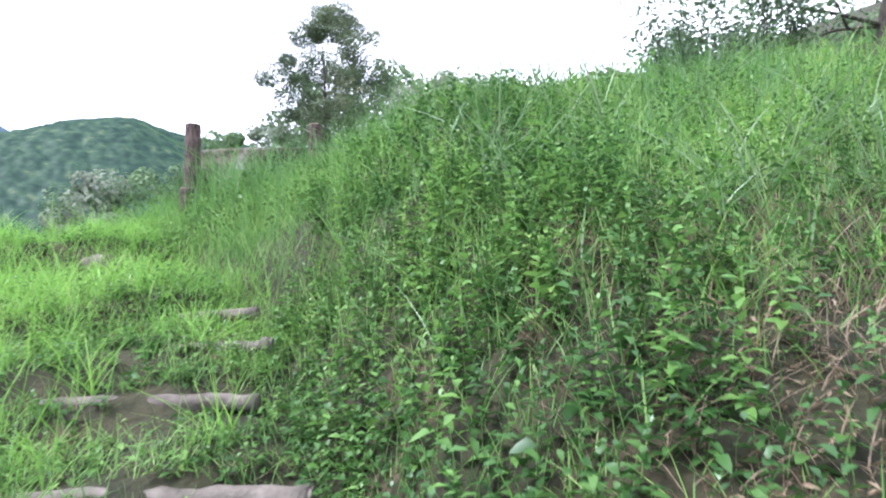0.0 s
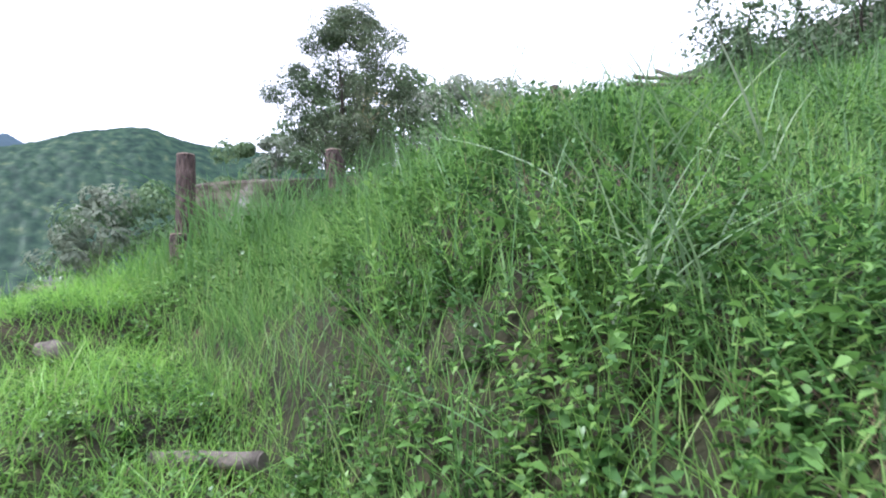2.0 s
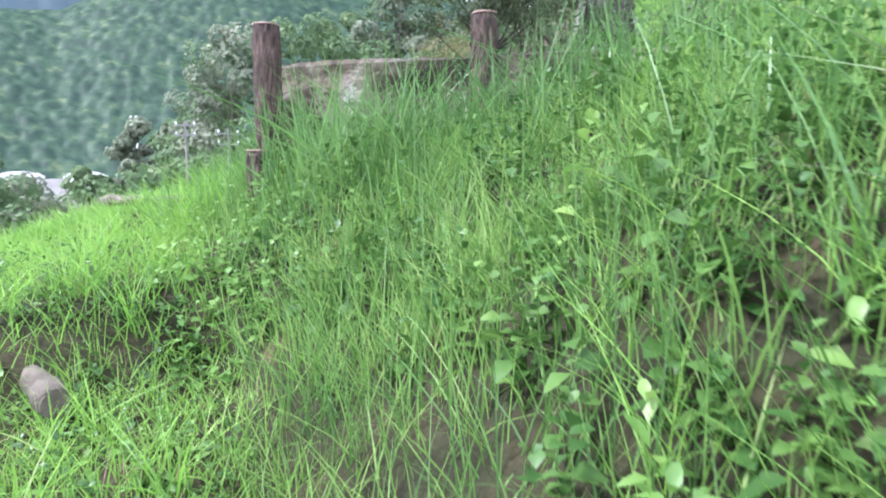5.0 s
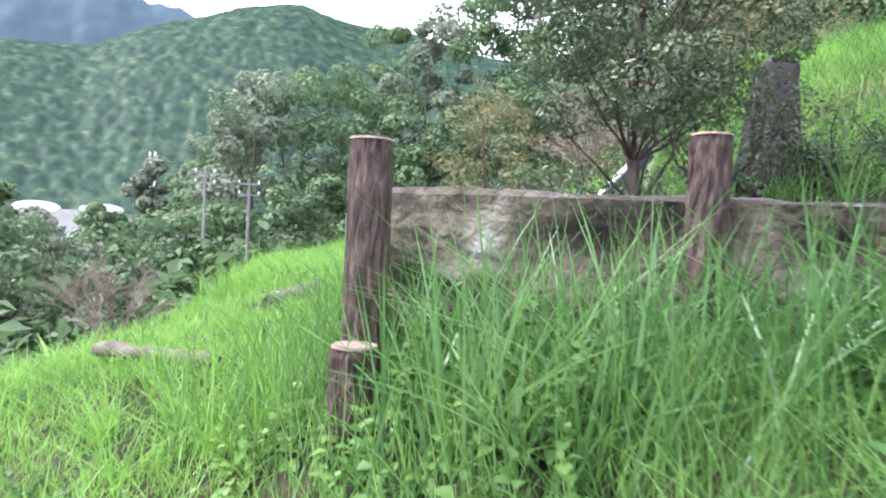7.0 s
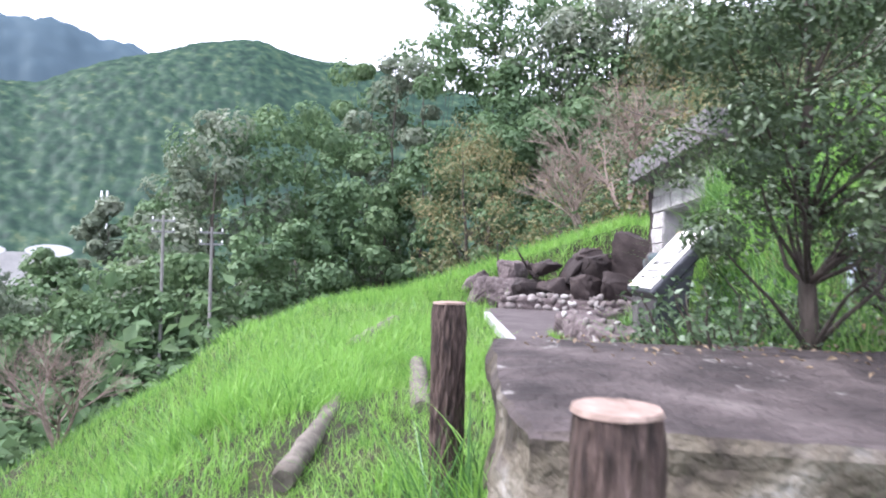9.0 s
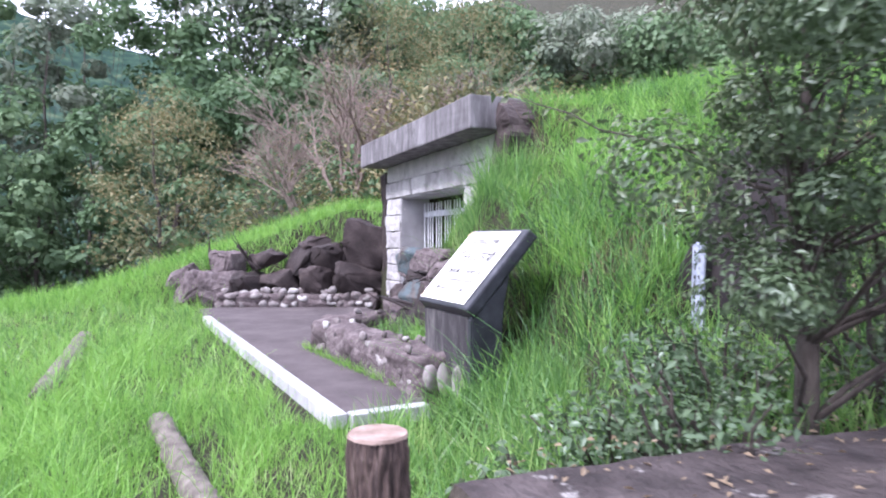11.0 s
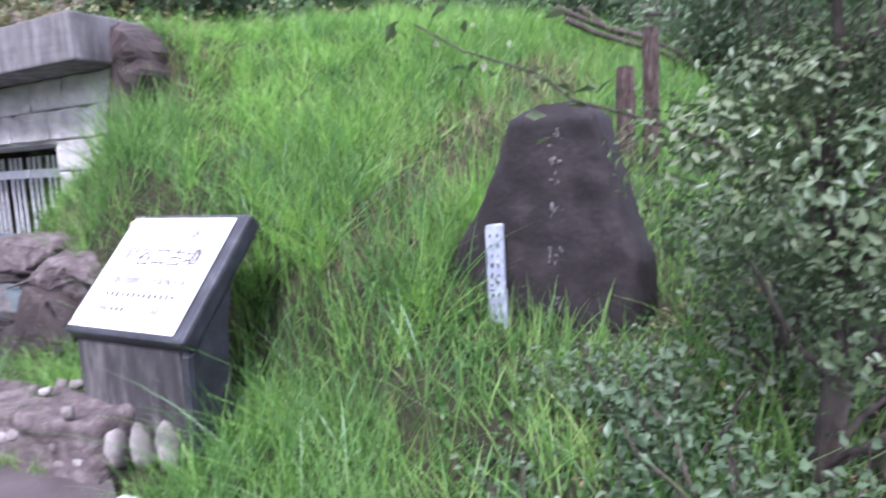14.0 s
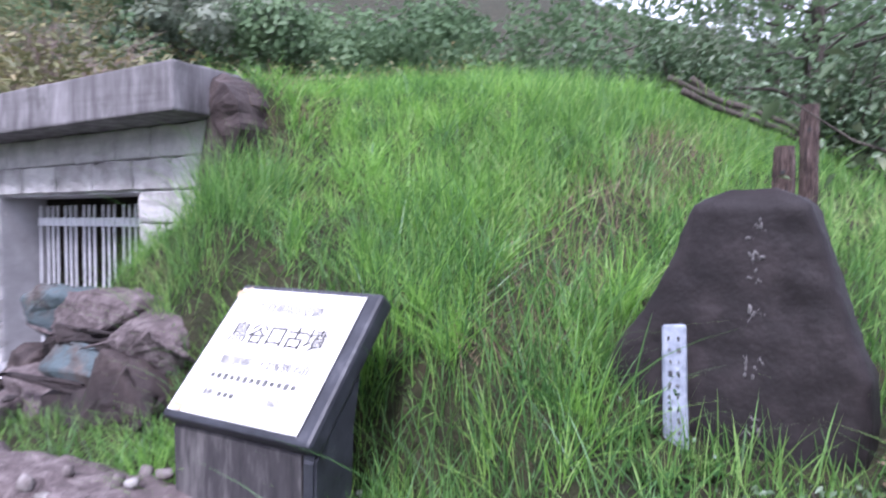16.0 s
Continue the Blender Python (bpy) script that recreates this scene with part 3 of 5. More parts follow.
def kerb_run(a, b, length):
    d = (b - a).normalized()
    n = max(1, round((b - a).length / length))
    step = (b - a).length / n
    ang = math.degrees(math.atan2(d.y, d.x))
    for i in range(n):
        c = a + d * step * (i + 0.5)
        part("kerbstone", box_bm(pose(c.x, c.y, 1.635, 0, 0, ang), step - 0.012, 0.115, 0.13, 0.012), KERB, kerb)


kerb_run(A1, A2, 0.6)
kerb_run(A1 + Vector((0.06, 0.02)), Vector((-1.3, 10.7)), 0.6)

# ---- the tomb's front: ashlar wall, lintel slab, doorway ----
tomb = empty("tomb_entrance", (W0[0], W0[1], 1.65))
tagged(tomb, "pale ashlar tomb entrance under a thick grey concrete lintel", "tomb entrance")
WALL_ANGLE = math.degrees(math.atan2(WU[1], WU[0]))


def wall_pose(s, f, z):
    """A pose on the front wall: x along it, y into the mound."""
    p = W0 + WU * s + WN * f
    return pose(p[0], p[1], z, 0, 0, WALL_ANGLE)


def rough_box(m, sx, sy, sz, bevel):
    bm = box_bm(m, sx, sy, sz, bevel)
    bmesh.ops.subdivide_edges(bm, edges=[e for e in bm.edges if e.calc_length() > 0.2], cuts=7, use_grid_fill=True)
    roughen(bm, 0.07, 3.0, sx * 9)
    return bm


def ashlar(s0, s1, z0, z1, proud, seed):
    bm = box_bm(pose(0, 0, 0), s1 - s0 - 0.011, 0.3, z1 - z0 - 0.011, 0.012, 1)
    bmesh.ops.subdivide_edges(bm, edges=[e for e in bm.edges if e.calc_length() > 0.15], cuts=3, use_grid_fill=True)
    roughen(bm, 0.02, 8, seed)
    bmesh.ops.transform(bm, matrix=wall_pose((s0 + s1) / 2, -0.15 + proud, (z0 + z1) / 2), verts=bm.verts)
    part("ashlar_block", bm, ASHLAR, tomb)


rnd = random.Random(5)
rows = [(3.56, 3.84), (3.84, 4.13)]
for j, (z0, z1) in enumerate(rows):
    cuts = [-0.72, -0.1, 0.55, 1.2, 1.85, 2.5, 3.05, 3.55] if j == 0 else [-0.72, 0.2, 0.85, 1.5, 2.2, 2.75, 3.55]
    for s0, s1 in zip(cuts, cuts[1:]):
        ashlar(s0, s1, z0, z1, 0.02 if j == 0 else 0.0, rnd.random() * 30)
zs = [1.6, 1.87, 2.15, 2.43, 2.7, 2.99, 3.27, 3.56]
for z0, z1 in zip(zs, zs[1:]):
    ashlar(-0.72 - rnd.uniform(0, 0.05), -0.0, z0, z1, rnd.uniform(0, 0.025), rnd.random() * 30)
    ashlar(2.57, 3.55, z0, z1, rnd.uniform(0, 0.02), rnd.random() * 30)
part("lintel", (lambda b: (bmesh.ops.subdivide_edges(b, edges=b.edges[:], cuts=5, use_grid_fill=True), roughen(b, 0.008, 5, 2), b)[-1])(
    box_bm(wall_pose(1.345, 0.0, 4.322), 4.61, 0.84, 0.385, 0.02)), CONCRETE, tomb, "streaked grey concrete lintel slab")
part("jamb", box_bm(wall_pose(-0.0 - 0.06, -0.27, 2.6), 0.13, 0.5, 1.92, 0.01), SMOOTHCON, tomb, "smooth concrete door jamb")
part("jamb", box_bm(wall_pose(2.57 + 0.06, -0.27, 2.6), 0.13, 0.5, 1.92, 0.01), SMOOTHCON, tomb, "smooth concrete door jamb")
part("head", box_bm(wall_pose(1.285, -0.27, 3.59), 2.7, 0.5, 0.1, 0.01), SMOOTHCON, tomb, "smooth concrete soffit over the doorway")
part("threshold", box_bm(wall_pose(1.285, -0.2, 1.64), 2.56, 0.5, 0.14, 0.015), SMOOTHCON, tomb, "low concrete sill")
cheek = bmesh.new()
sides_c = [[cheek.verts.new(wall_pose(sw, fw, zw) @ Vector()) for sw, zw in ((3.57, 3.0), (3.72, 3.25), (3.86, 3.66), (4.02, 4.0), (3.98, 4.22), (3.84, 4.36), (3.67, 4.46), (3.57, 4.1))] for fw in (-0.6, 0.1)]
cheek.faces.new(sides_c[0])
cheek.faces.new(sides_c[1][::-1])
for k in range(8):
    cheek.faces.new((sides_c[0][k], sides_c[1][k], sides_c[1][(k + 1) % 8], sides_c[0][(k + 1) % 8]))
bmesh.ops.recalc_face_normals(cheek, faces=cheek.faces[:])
bmesh.ops.triangulate(cheek, faces=cheek.faces[:])
bmesh.ops.subdivide_edges(cheek, edges=cheek.edges[:], cuts=4, use_grid_fill=True)
roughen(cheek, 0.06, 4.0, 3.0)
part("wing_wall", cheek, DARKROCK, tomb, "dark stone cheek beside the wall")
part("wing_wall", rough_box(wall_pose(-0.93, -0.3, 2.85), 0.34, 0.6, 2.4, 0.06), DARKROCK, tomb, "dark stone cheek beside the wall")
# Open-fronted box added behind the gate so the doorway reads dark.
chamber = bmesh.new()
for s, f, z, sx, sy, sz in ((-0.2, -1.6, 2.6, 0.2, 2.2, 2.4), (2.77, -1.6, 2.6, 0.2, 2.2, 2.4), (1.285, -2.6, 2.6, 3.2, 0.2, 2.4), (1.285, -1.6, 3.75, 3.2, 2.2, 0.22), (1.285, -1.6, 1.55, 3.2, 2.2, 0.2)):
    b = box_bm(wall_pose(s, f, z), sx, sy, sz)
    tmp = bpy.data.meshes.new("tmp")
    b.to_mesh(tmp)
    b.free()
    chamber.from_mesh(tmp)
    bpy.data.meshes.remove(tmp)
part("chamber", chamber, VOID, tomb, "boxed-in burial chamber behind the gate, inner shade put into its colour")

gate = empty("metal_gate", (W0[0], W0[1], 1.7))
tagged(gate, "white-painted steel bar gate closing the tomb doorway", "gate")
for z, hh in ((3.28, 0.09), (2.44, 0.05), (1.85, 0.05)):
    part("rail", box_bm(wall_pose(1.285, -0.42, z), 2.5, 0.035, hh, 0.005), STEEL, gate)
bar_data = None
s = 0.12
i = 0
while s < 2.5:
    if bar_data is None:
        b = bmesh.new()
        bmesh.ops.create_cone(b, cap_ends=True, segments=10, radius1=0.011, radius2=0.011, depth=1.72)
        bar_data = bpy.data.meshes.new("bar")
        b.to_mesh(bar_data)
        b.free()
        bar_data.materials.append(STEEL)
    ob = new("bar", bar_data)
    ob.parent = gate
    ob.matrix_parent_inverse = gate.matrix_basis.inverted()
    ob.matrix_basis = wall_pose(s, -0.39, 2.6)
    s += 0.1 if i % 3 else 0.16
    i += 1
# Shares the chamber's darkened colour, so its shade is painted too.
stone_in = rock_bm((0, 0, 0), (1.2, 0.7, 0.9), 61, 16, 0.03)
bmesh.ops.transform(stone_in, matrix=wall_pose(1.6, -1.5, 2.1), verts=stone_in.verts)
tagged(mesh_object("sarcophagus_stone", stone_in, VOID), "cut stone inside the tomb chamber, its brown darkened as shade", "stone")


# ---- stones round the forecourt ----
def stone(at, size, seed, mat, label, turn=0.0, amp=0.03, corners=14, group="", category="rock"):
    ob = mesh_object("rock", rock_bm(at, size, seed, corners, amp, turn), mat, True)
    return tagged(ob, label, category, group)


DARK = "dark brown angular retaining rock beside the tomb wall"
for k, (x, y, z, sx, sy, sz, t) in enumerate((
        (-0.8, 18.15, 2.1, 0.95, 0.7, 0.72, 5), (-1.5, 18.4, 2.06, 0.85, 0.7, 0.66, -10), (-2.15, 18.6, 2.05, 0.8, 0.7, 0.62, 15), (-2.75, 18.85, 2.02, 0.75, 0.65, 0.55, 8),
        (-0.72, 18.25, 2.75, 0.75, 0.6, 1.05, 10), (-1.25, 18.5, 2.5, 0.7, 0.6, 0.6, 30), (-1.8, 18.72, 2.48, 0.7, 0.6, 0.62, 20), (-2.35, 18.92, 2.42, 0.62, 0.55, 0.5, 40), (-1.5, 18.85, 2.72, 0.6, 0.5, 0.42, 12))):
    stone((x, y, z), (sx, sy, sz), 20 + k, DARKROCK, DARK, t, 0.04, 15, "retaining rocks")
for k, (x, y, sz) in enumerate(((-3.2, 19.0, 0.8), (-3.7, 19.2, 0.7), (-3.1, 19.5, 0.9), (-3.9, 19.6, 0.6))):
    stone((x, y, h1(x, y) + sz * 0.2), (0.85, 0.7, sz), 80 + k, MORTAR, "weathered grey rubble stone in the grassy bank", 25 * k, 0.05, 18, "rubble stones")
BLUE = "blue-grey and brown rock holding the bank at the doorway"
for k, (s, f, z, sx, sy, sz, m) in enumerate((
        (2.52, 0.55, 2.4, 0.62, 0.5, 0.6, BLUEROCK), (2.78, 0.72, 2.27, 0.42, 0.4, 0.36, DARKROCK), (3.2, 0.55, 2.55, 0.95, 0.5, 0.34, MORTAR), (3.45, 0.65, 2.38, 1.2, 0.5, 0.2, DARKROCK),
        (3.4, 0.72, 2.18, 1.05, 0.5, 0.5, BLUEROCK), (2.28, 0.7, 1.95, 0.5, 0.4, 0.55, DARKROCK), (2.75, 0.85, 1.86, 0.72, 0.45, 0.5, MORTAR), (3.3, 0.9, 1.84, 0.66, 0.42, 0.46, DARKROCK),
        (3.85, 0.8, 2.05, 0.75, 0.5, 0.6, DARKROCK), (4.0, 0.7, 2.42, 0.7, 0.45, 0.4, MORTAR), (3.05, 0.98, 1.74, 0.4, 0.3, 0.3, MORTAR))):
    p = W0 + WU * s + WN * f
    stone((p[0], p[1], z), (sx * 1.25, sy * 1.3, sz * 1.22), 50 + k, m, BLUE, WALL_ANGLE, 0.035, 22, "doorway rocks")


def cobble_wall(name, line, z0, tall, thick, label, seed, size=(0.13, 0.22), share=0.86, proud=0.42):
    """A low rubble wall: a mortared core with cobbles standing proud on both faces and along the top."""
    rnd = random.Random(seed)
    thing = empty(name, (line[0][0], line[0][1], z0))
    tagged(thing, label, "low wall", kind="structure")
    core = bmesh.new()
    pts = [Vector((*p, 0)) for p in line]
    for a, b in zip(pts, pts[1:]):
        d = b - a
        ang = math.degrees(math.atan2(d.y, d.x))
        c = (a + b) / 2
        bx = box_bm(pose(c.x, c.y, z0 + tall / 2 - 0.1, 0, 0, ang), d.length + thick * 0.5, thick, tall + 0.14, 0.05)
        bmesh.ops.subdivide_edges(bx, edges=[e for e in bx.edges if e.calc_length() > 0.2], cuts=9, use_grid_fill=True)
        roughen(bx, 0.06, 6, rnd.random() * 20)
        tmp = bpy.data.meshes.new("tmp")
        bx.to_mesh(tmp)
        bx.free()
        core.from_mesh(tmp)
        bpy.data.meshes.remove(tmp)
    part("core", core, MORTAR, thing, "rough purplish-brown mortared rubble", True)
    shapes = []
    for k in range(8):
        bm = bmesh.new()
        bmesh.ops.create_icosphere(bm, subdivisions=2, radius=0.5)
        roughen(bm, 0.26, 1.6, seed * 3 + k)
        roughen(bm, 0.06, 5.0, seed + k)
        me = bpy.data.meshes.new("cobble")
        bm.to_mesh(me)
        bm.free()
        me.materials.append(PALECOBBLE if k % 4 == 0 else COBBLE)
        me.shade_smooth()
        shapes.append(me)
    for a, b in zip(pts, pts[1:]):
        d = b - a
        u = d.normalized()
        nrm = Vector((-u.y, u.x, 0))
        for side in (1, -1, 0):
            z = z0 + 0.05 if side else z0 + tall
            while z < z0 + tall + 0.01:
                t = rnd.uniform(0, 0.08)
                while t < d.length:
                    w, hh = rnd.uniform(*size), rnd.uniform(size[0] * 0.8, size[1] * 0.75)
                    if rnd.random() < share:
                        p = a + u * (t + w / 2) + nrm * side * thick * proud
                        ob = new("cobble", shapes[rnd.randrange(8)])
                        ob.parent = thing
                        ob.matrix_parent_inverse = thing.matrix_basis.inverted()
                        m = pose(p.x, p.y, z + rnd.uniform(-0.02, 0.03), rnd.uniform(-15, 15), rnd.uniform(-15, 15), math.degrees(math.atan2(u.y, u.x)))
                        ob.matrix_basis = m @ Matrix.Diagonal((w, size[0] * 0.9, hh, 1))
                    t += w + 0.01
                z += size[0] * 0.95


cobble_wall("cobble_wall", [(-0.55, 17.85), (-1.3, 18.05), (-2.1, 18.25), (-2.85, 18.45), (-3.2, 18.6)], 1.66, 0.26, 0.26, "low cobble edging wall with pale rounded stones", 4)
cobble_wall("rubble_wall", [(-1.12, 11.2), (-1.4, 12.3), (-1.72, 13.4), (-1.55, 13.95), (-1.0, 14.2)], 1.66, 0.33, 0.42, "low mortared rubble wall edging the bank", 9, (0.07, 0.15), 0.22, 0.43)
edge_stones = [(-1.13, 11.86), (-1.16, 11.7), (-1.2, 11.55), (-1.22, 11.4), (-1.21, 11.25), (-1.17, 11.1), (-1.1, 10.97), (-1.0, 10.87), (-0.86, 10.8), (-0.71, 10.78), (-0.56, 10.82), (-0.44, 10.92)]
for k, (x, y) in enumerate(edge_stones):
    bm = bmesh.new()
    bmesh.ops.create_icosphere(bm, subdivisions=3, radius=0.5)
    roughen(bm, 0.14, 2.0, 40 + k)
    bmesh.ops.transform(bm, matrix=pose(x, y, 1.79, 10 - 5 * (k % 4), 6 * (k % 3), 47 * k) @ Matrix.Diagonal((0.14 + 0.02 * (k % 3), 0.12, 0.2 + 0.03 * (k % 4), 1)), verts=bm.verts)
    tagged(mesh_object("cobble", bm, COBBLE if k % 4 == 1 else PALECOBBLE, True), "pale rounded cobble set upright at the sign's foot", "cobble", "upright cobbles")

# ---- the information board ----
SIGN_C, SIGN_YAW, SIGN_TILT, SIGN_W, SIGN_H = Vector((-0.85, 11.12, 2.655)), -80.8, 47.6, 0.93, 0.79
board = empty("information_board", (SIGN_C.x, SIGN_C.y, 1.7))
tagged(board, "slanted information board with white panel on a stained plinth", "information board")
SIGN = pose(*SIGN_C, 0, 0, SIGN_YAW) @ pose(0, 0, 0, SIGN_TILT, 0, 0)
part("slab", box_bm(SIGN @ pose(0, 0, -0.05), SIGN_W, SIGN_H, 0.1, 0.02), BLACKSTONE, board, "black stone slab with worn pale edges")
part("panel", box_bm(SIGN @ pose(-0.025, 0.0, 0.006), SIGN_W - 0.11, SIGN_H - 0.07, 0.006, 0.002), PANEL, board, "white enamel panel with rusty corners")


def face_of(px, py):
    """A place on the panel's face."""
    return SIGN @ pose(px - 0.025, py, 0.0102)


low = SIGN @ Vector((0, -SIGN_H / 2, -0.05))
basedir = pose(0, 0, 0, 0, 0, SIGN_YAW)
inward = basedir.to_3x3() @ Vector((0, 1, 0))
base = bmesh.new()
lowz, highz = low.z - 0.02, (SIGN @ Vector((0, SIGN_H / 2, -0.1))).z
run = SIGN_H * math.cos(radians(SIGN_TILT))
prof = [(0.035, 1.5), (0.02, lowz), (run * 0.6, lowz + (highz - lowz) * 0.57 - 0.03), (run * 0.5, 1.5)]
loops = []
for sx in (-SIGN_W / 2 + 0.012, SIGN_W / 2 - 0.075):
    o = Vector((low.x, low.y, 0))
    loops.append([base.verts.new((o + basedir.to_3x3() @ Vector((sx, py, 0)) + Vector((0, 0, pz)))) for py, pz in prof])
base.faces.new(loops[0])
base.faces.new(loops[1][::-1])
for k in range(4):
    base.faces.new((loops[0][k], loops[1][k], loops[1][(k + 1) % 4], loops[0][(k + 1) % 4]))
bmesh.ops.recalc_face_normals(base, faces=base.faces[:])
bmesh.ops.bevel(base, geom=base.edges[:], offset=0.015, segments=2, affect="EDGES")
part("plinth", base, SIGNBASE, board, "grey concrete plinth streaked with dark stains")
for ax, ay, turn_c in ((-0.385, 0.335, 20), (0.3, -0.33, 5), (-0.36, -0.335, -10)):
    rust = box_bm(face_of(ax, ay) @ pose(0, 0, 0, 0, 0, turn_c), 0.09, 0.035, 0.0012)
    bmesh.ops.subdivide_edges(rust, edges=rust.edges[:], cuts=5, use_grid_fill=True)
    roughen(rust, 0.004, 25, ax * 9)
    part("rust_stain", rust, RUSTSTAIN, board, "brown rust stain at the panel's corner")
# the black end stone that curves from the slab down to the ground
end_stone = bmesh.new()
low_y = [0.0, 0.01, run * 0.1, run * 0.62, run * 0.58, run * 0.52, run * 0.5, run * 0.5]
low_z = [1.5, lowz - 0.02, lowz + 0.03, lowz + (highz - lowz) * 0.56, lowz + (highz - lowz) * 0.36, lowz + (highz - lowz) * 0.1, lowz - 0.2, 1.5]
faces_e = [[end_stone.verts.new(Vector((low.x, low.y, 0)) + basedir.to_3x3() @ Vector((sx, py, 0)) + Vector((0, 0, pz))) for py, pz in zip(low_y, low_z)] for sx in (SIGN_W / 2 - 0.078, SIGN_W / 2 - 0.004)]
end_stone.faces.new(faces_e[0])
end_stone.faces.new(faces_e[1][::-1])
for k in range(8):
    end_stone.faces.new((faces_e[0][k], faces_e[1][k], faces_e[1][(k + 1) % 8], faces_e[0][(k + 1) % 8]))
bmesh.ops.recalc_face_normals(end_stone, faces=end_stone.faces[:])
bmesh.ops.bevel(end_stone, geom=end_stone.edges[:], offset=0.012, segments=2, affect="EDGES")
part("end_stone", end_stone, BLACKSTONE, board, "black stone side with worn pale edges")


def text_mesh(text, size, m, mat, parent, name="lettering", squeeze=1.0):
    cu = bpy.data.curves.new("lettering", "FONT")
    cu.body, cu.size, cu.align_x, cu.align_y = text, size, "CENTER", "CENTER"
    cu.extrude = 0.0008
    cu.offset = 0.005 * size
    ob = bpy.data.objects.new("lettering_source", cu)
    scene.collection.objects.link(ob)
    bpy.context.view_layer.update()
    me = bpy.data.meshes.new_from_object(ob.evaluated_get(bpy.context.evaluated_depsgraph_get()))
    bpy.data.objects.remove(ob)
    bpy.data.curves.remove(cu)
    me.materials.clear()
    me.materials.append(mat)
    me.transform(m @ Matrix.Diagonal((squeeze, 1, 1, 1)))
    made = new(name, me)
    made.parent = parent
    made.matrix_parent_inverse = parent.matrix_basis.inverted()
    return made


face = SIGN @ pose(-0.025, 0, 0.0105)


def line_of(text, size, x, y, mat, pitch=0.7):
    for k, ch in enumerate(text):
        if ch != " ":
            text_mesh(ch, size, face @ pose(x + (k - (len(text) - 1) / 2) * size * pitch, y, 0), mat, board, "character")


line_of("奈良県指定史跡", 0.068, -0.01, 0.245, GREYINK, 0.9)
line_of("鳥谷口古墳", 0.13, 0.0, 0.085, INK, 0.95)
line_of("築造時期 七世紀後半頃", 0.058, 0.02, -0.07, GREYINK, 0.88)
line_of("昭和", 0.044, -0.21, -0.245, GREYINK, 0.8)
line_of("10日 指定", 0.044, 0.13, -0.245, GREYINK, 0.8)
for k in range(13):
    part("faded_writing", box_bm(face @ pose(-0.25 + k * 0.043, -0.155, 0), 0.026, 0.024 + 0.006 * (k % 3), 0.001), GREYINK, board)
for k in range(3):
    part("faded_writing", box_bm(face @ pose(-0.14 + k * 0.04, -0.245, 0), 0.026, 0.026, 0.001), GREYINK, board)

# ---- the dark standing stone ----
bm = bmesh.new()
rows_n, sides_n = 44, 72
rings = []
for j in range(rows_n + 1):
    t = 1.5 * j / rows_n
    half = float(np.interp(t, (0, 0.4, 0.56, 0.75, 0.94, 1.14, 1.34, 1.44, 1.48, 1.5), (0.53, 0.555, 0.55, 0.52, 0.43, 0.34, 0.275, 0.23, 0.18, 0.1)))
    deep = 0.19 - 0.045 * t - (0.05 if t > 1.46 else 0.0)
    shift = float(np.interp(t, (0, 0.55, 0.75, 0.94, 1.14, 1.5), (-0.075, -0.065, -0.04, -0.01, 0.02, 0.03)))
    rings.append([])
    for k in range(sides_n):
        a = 2 * math.pi * k / sides_n
        ca, sa = math.cos(a), math.sin(a)
        px = half * math.copysign(abs(ca) ** 0.42, ca) + shift
        py = deep * math.copysign(abs(sa) ** 0.34, sa)
        rings[-1].append(bm.verts.new((px, py, t)))
for a, b in zip(rings, rings[1:]):
    for k in range(sides_n):
        bm.faces.new((a[k], a[(k + 1) % sides_n], b[(k + 1) % sides_n], b[k]))
bm.faces.new(rings[0][::-1])
bm.faces.new(rings[-1])
roughen(bm, 0.022, 2.2, 4)
roughen(bm, 0.008, 12, 7)
MONO = pose(0.3, 9.32, 1.93, -1, 0, -89)
bmesh.ops.transform(bm, matrix=MONO, verts=bm.verts)
mono = mesh_object("stone_monument", bm, MONUMENT, True)
tagged(mono, "dark upright natural stone with worn carved white characters", "stone monument")
rnd = random.Random(11)
for k, w in enumerate((1.33, 1.24, 1.15, 1.0, 0.76, 0.52)):
    for q in range(8):
        b = box_bm(pose(0, 0, 0), rnd.uniform(0.004, 0.009), 0.008, rnd.uniform(0.012, 0.04), 0.003, 1)
        bmesh.ops.subdivide_edges(b, edges=b.edges[:], cuts=2, use_grid_fill=True)
        roughen(b, 0.012, 30, k * 3.1 + q)
        u, v = rnd.uniform(0.04, 0.11), w + rnd.uniform(-0.04, 0.04)
        hit, at, nrm, _ = mono.ray_cast(MONO @ Vector((u, -1.0, v)), MONO.to_3x3() @ Vector((0, 1, 0)))
        if hit:
            turn = nrm.to_track_quat("-Y", "Z").to_matrix().to_4x4()
            bmesh.ops.transform(b, matrix=Matrix.Translation(at) @ turn @ pose(0, 0.002, 0, 0, rnd.choice((0, 90, 30, -40)), 0), verts=b.verts)
            part("carved_stroke", b, LICHEN, mono, "worn pale stroke of a carved character")

stake = empty("wooden_stake", (0.0, 9.52, 2.1))
tagged(stake, "bluish-white painted wooden stake with faded writing before the monument", "stake")
STAKE_M = pose(0.07, 9.53, 2.52, -4, -3, -86)
b = box_bm(pose(0, 0, 0), 0.105, 0.03, 0.66, 0.02, 3)
bmesh.ops.subdivide_edges(b, edges=[e for e in b.edges if e.calc_length() > 0.1], cuts=6, use_grid_fill=True)
roughen(b, 0.006, 12, 3)
bmesh.ops.transform(b, matrix=STAKE_M, verts=b.verts)
part("board", b, STAKE, stake)
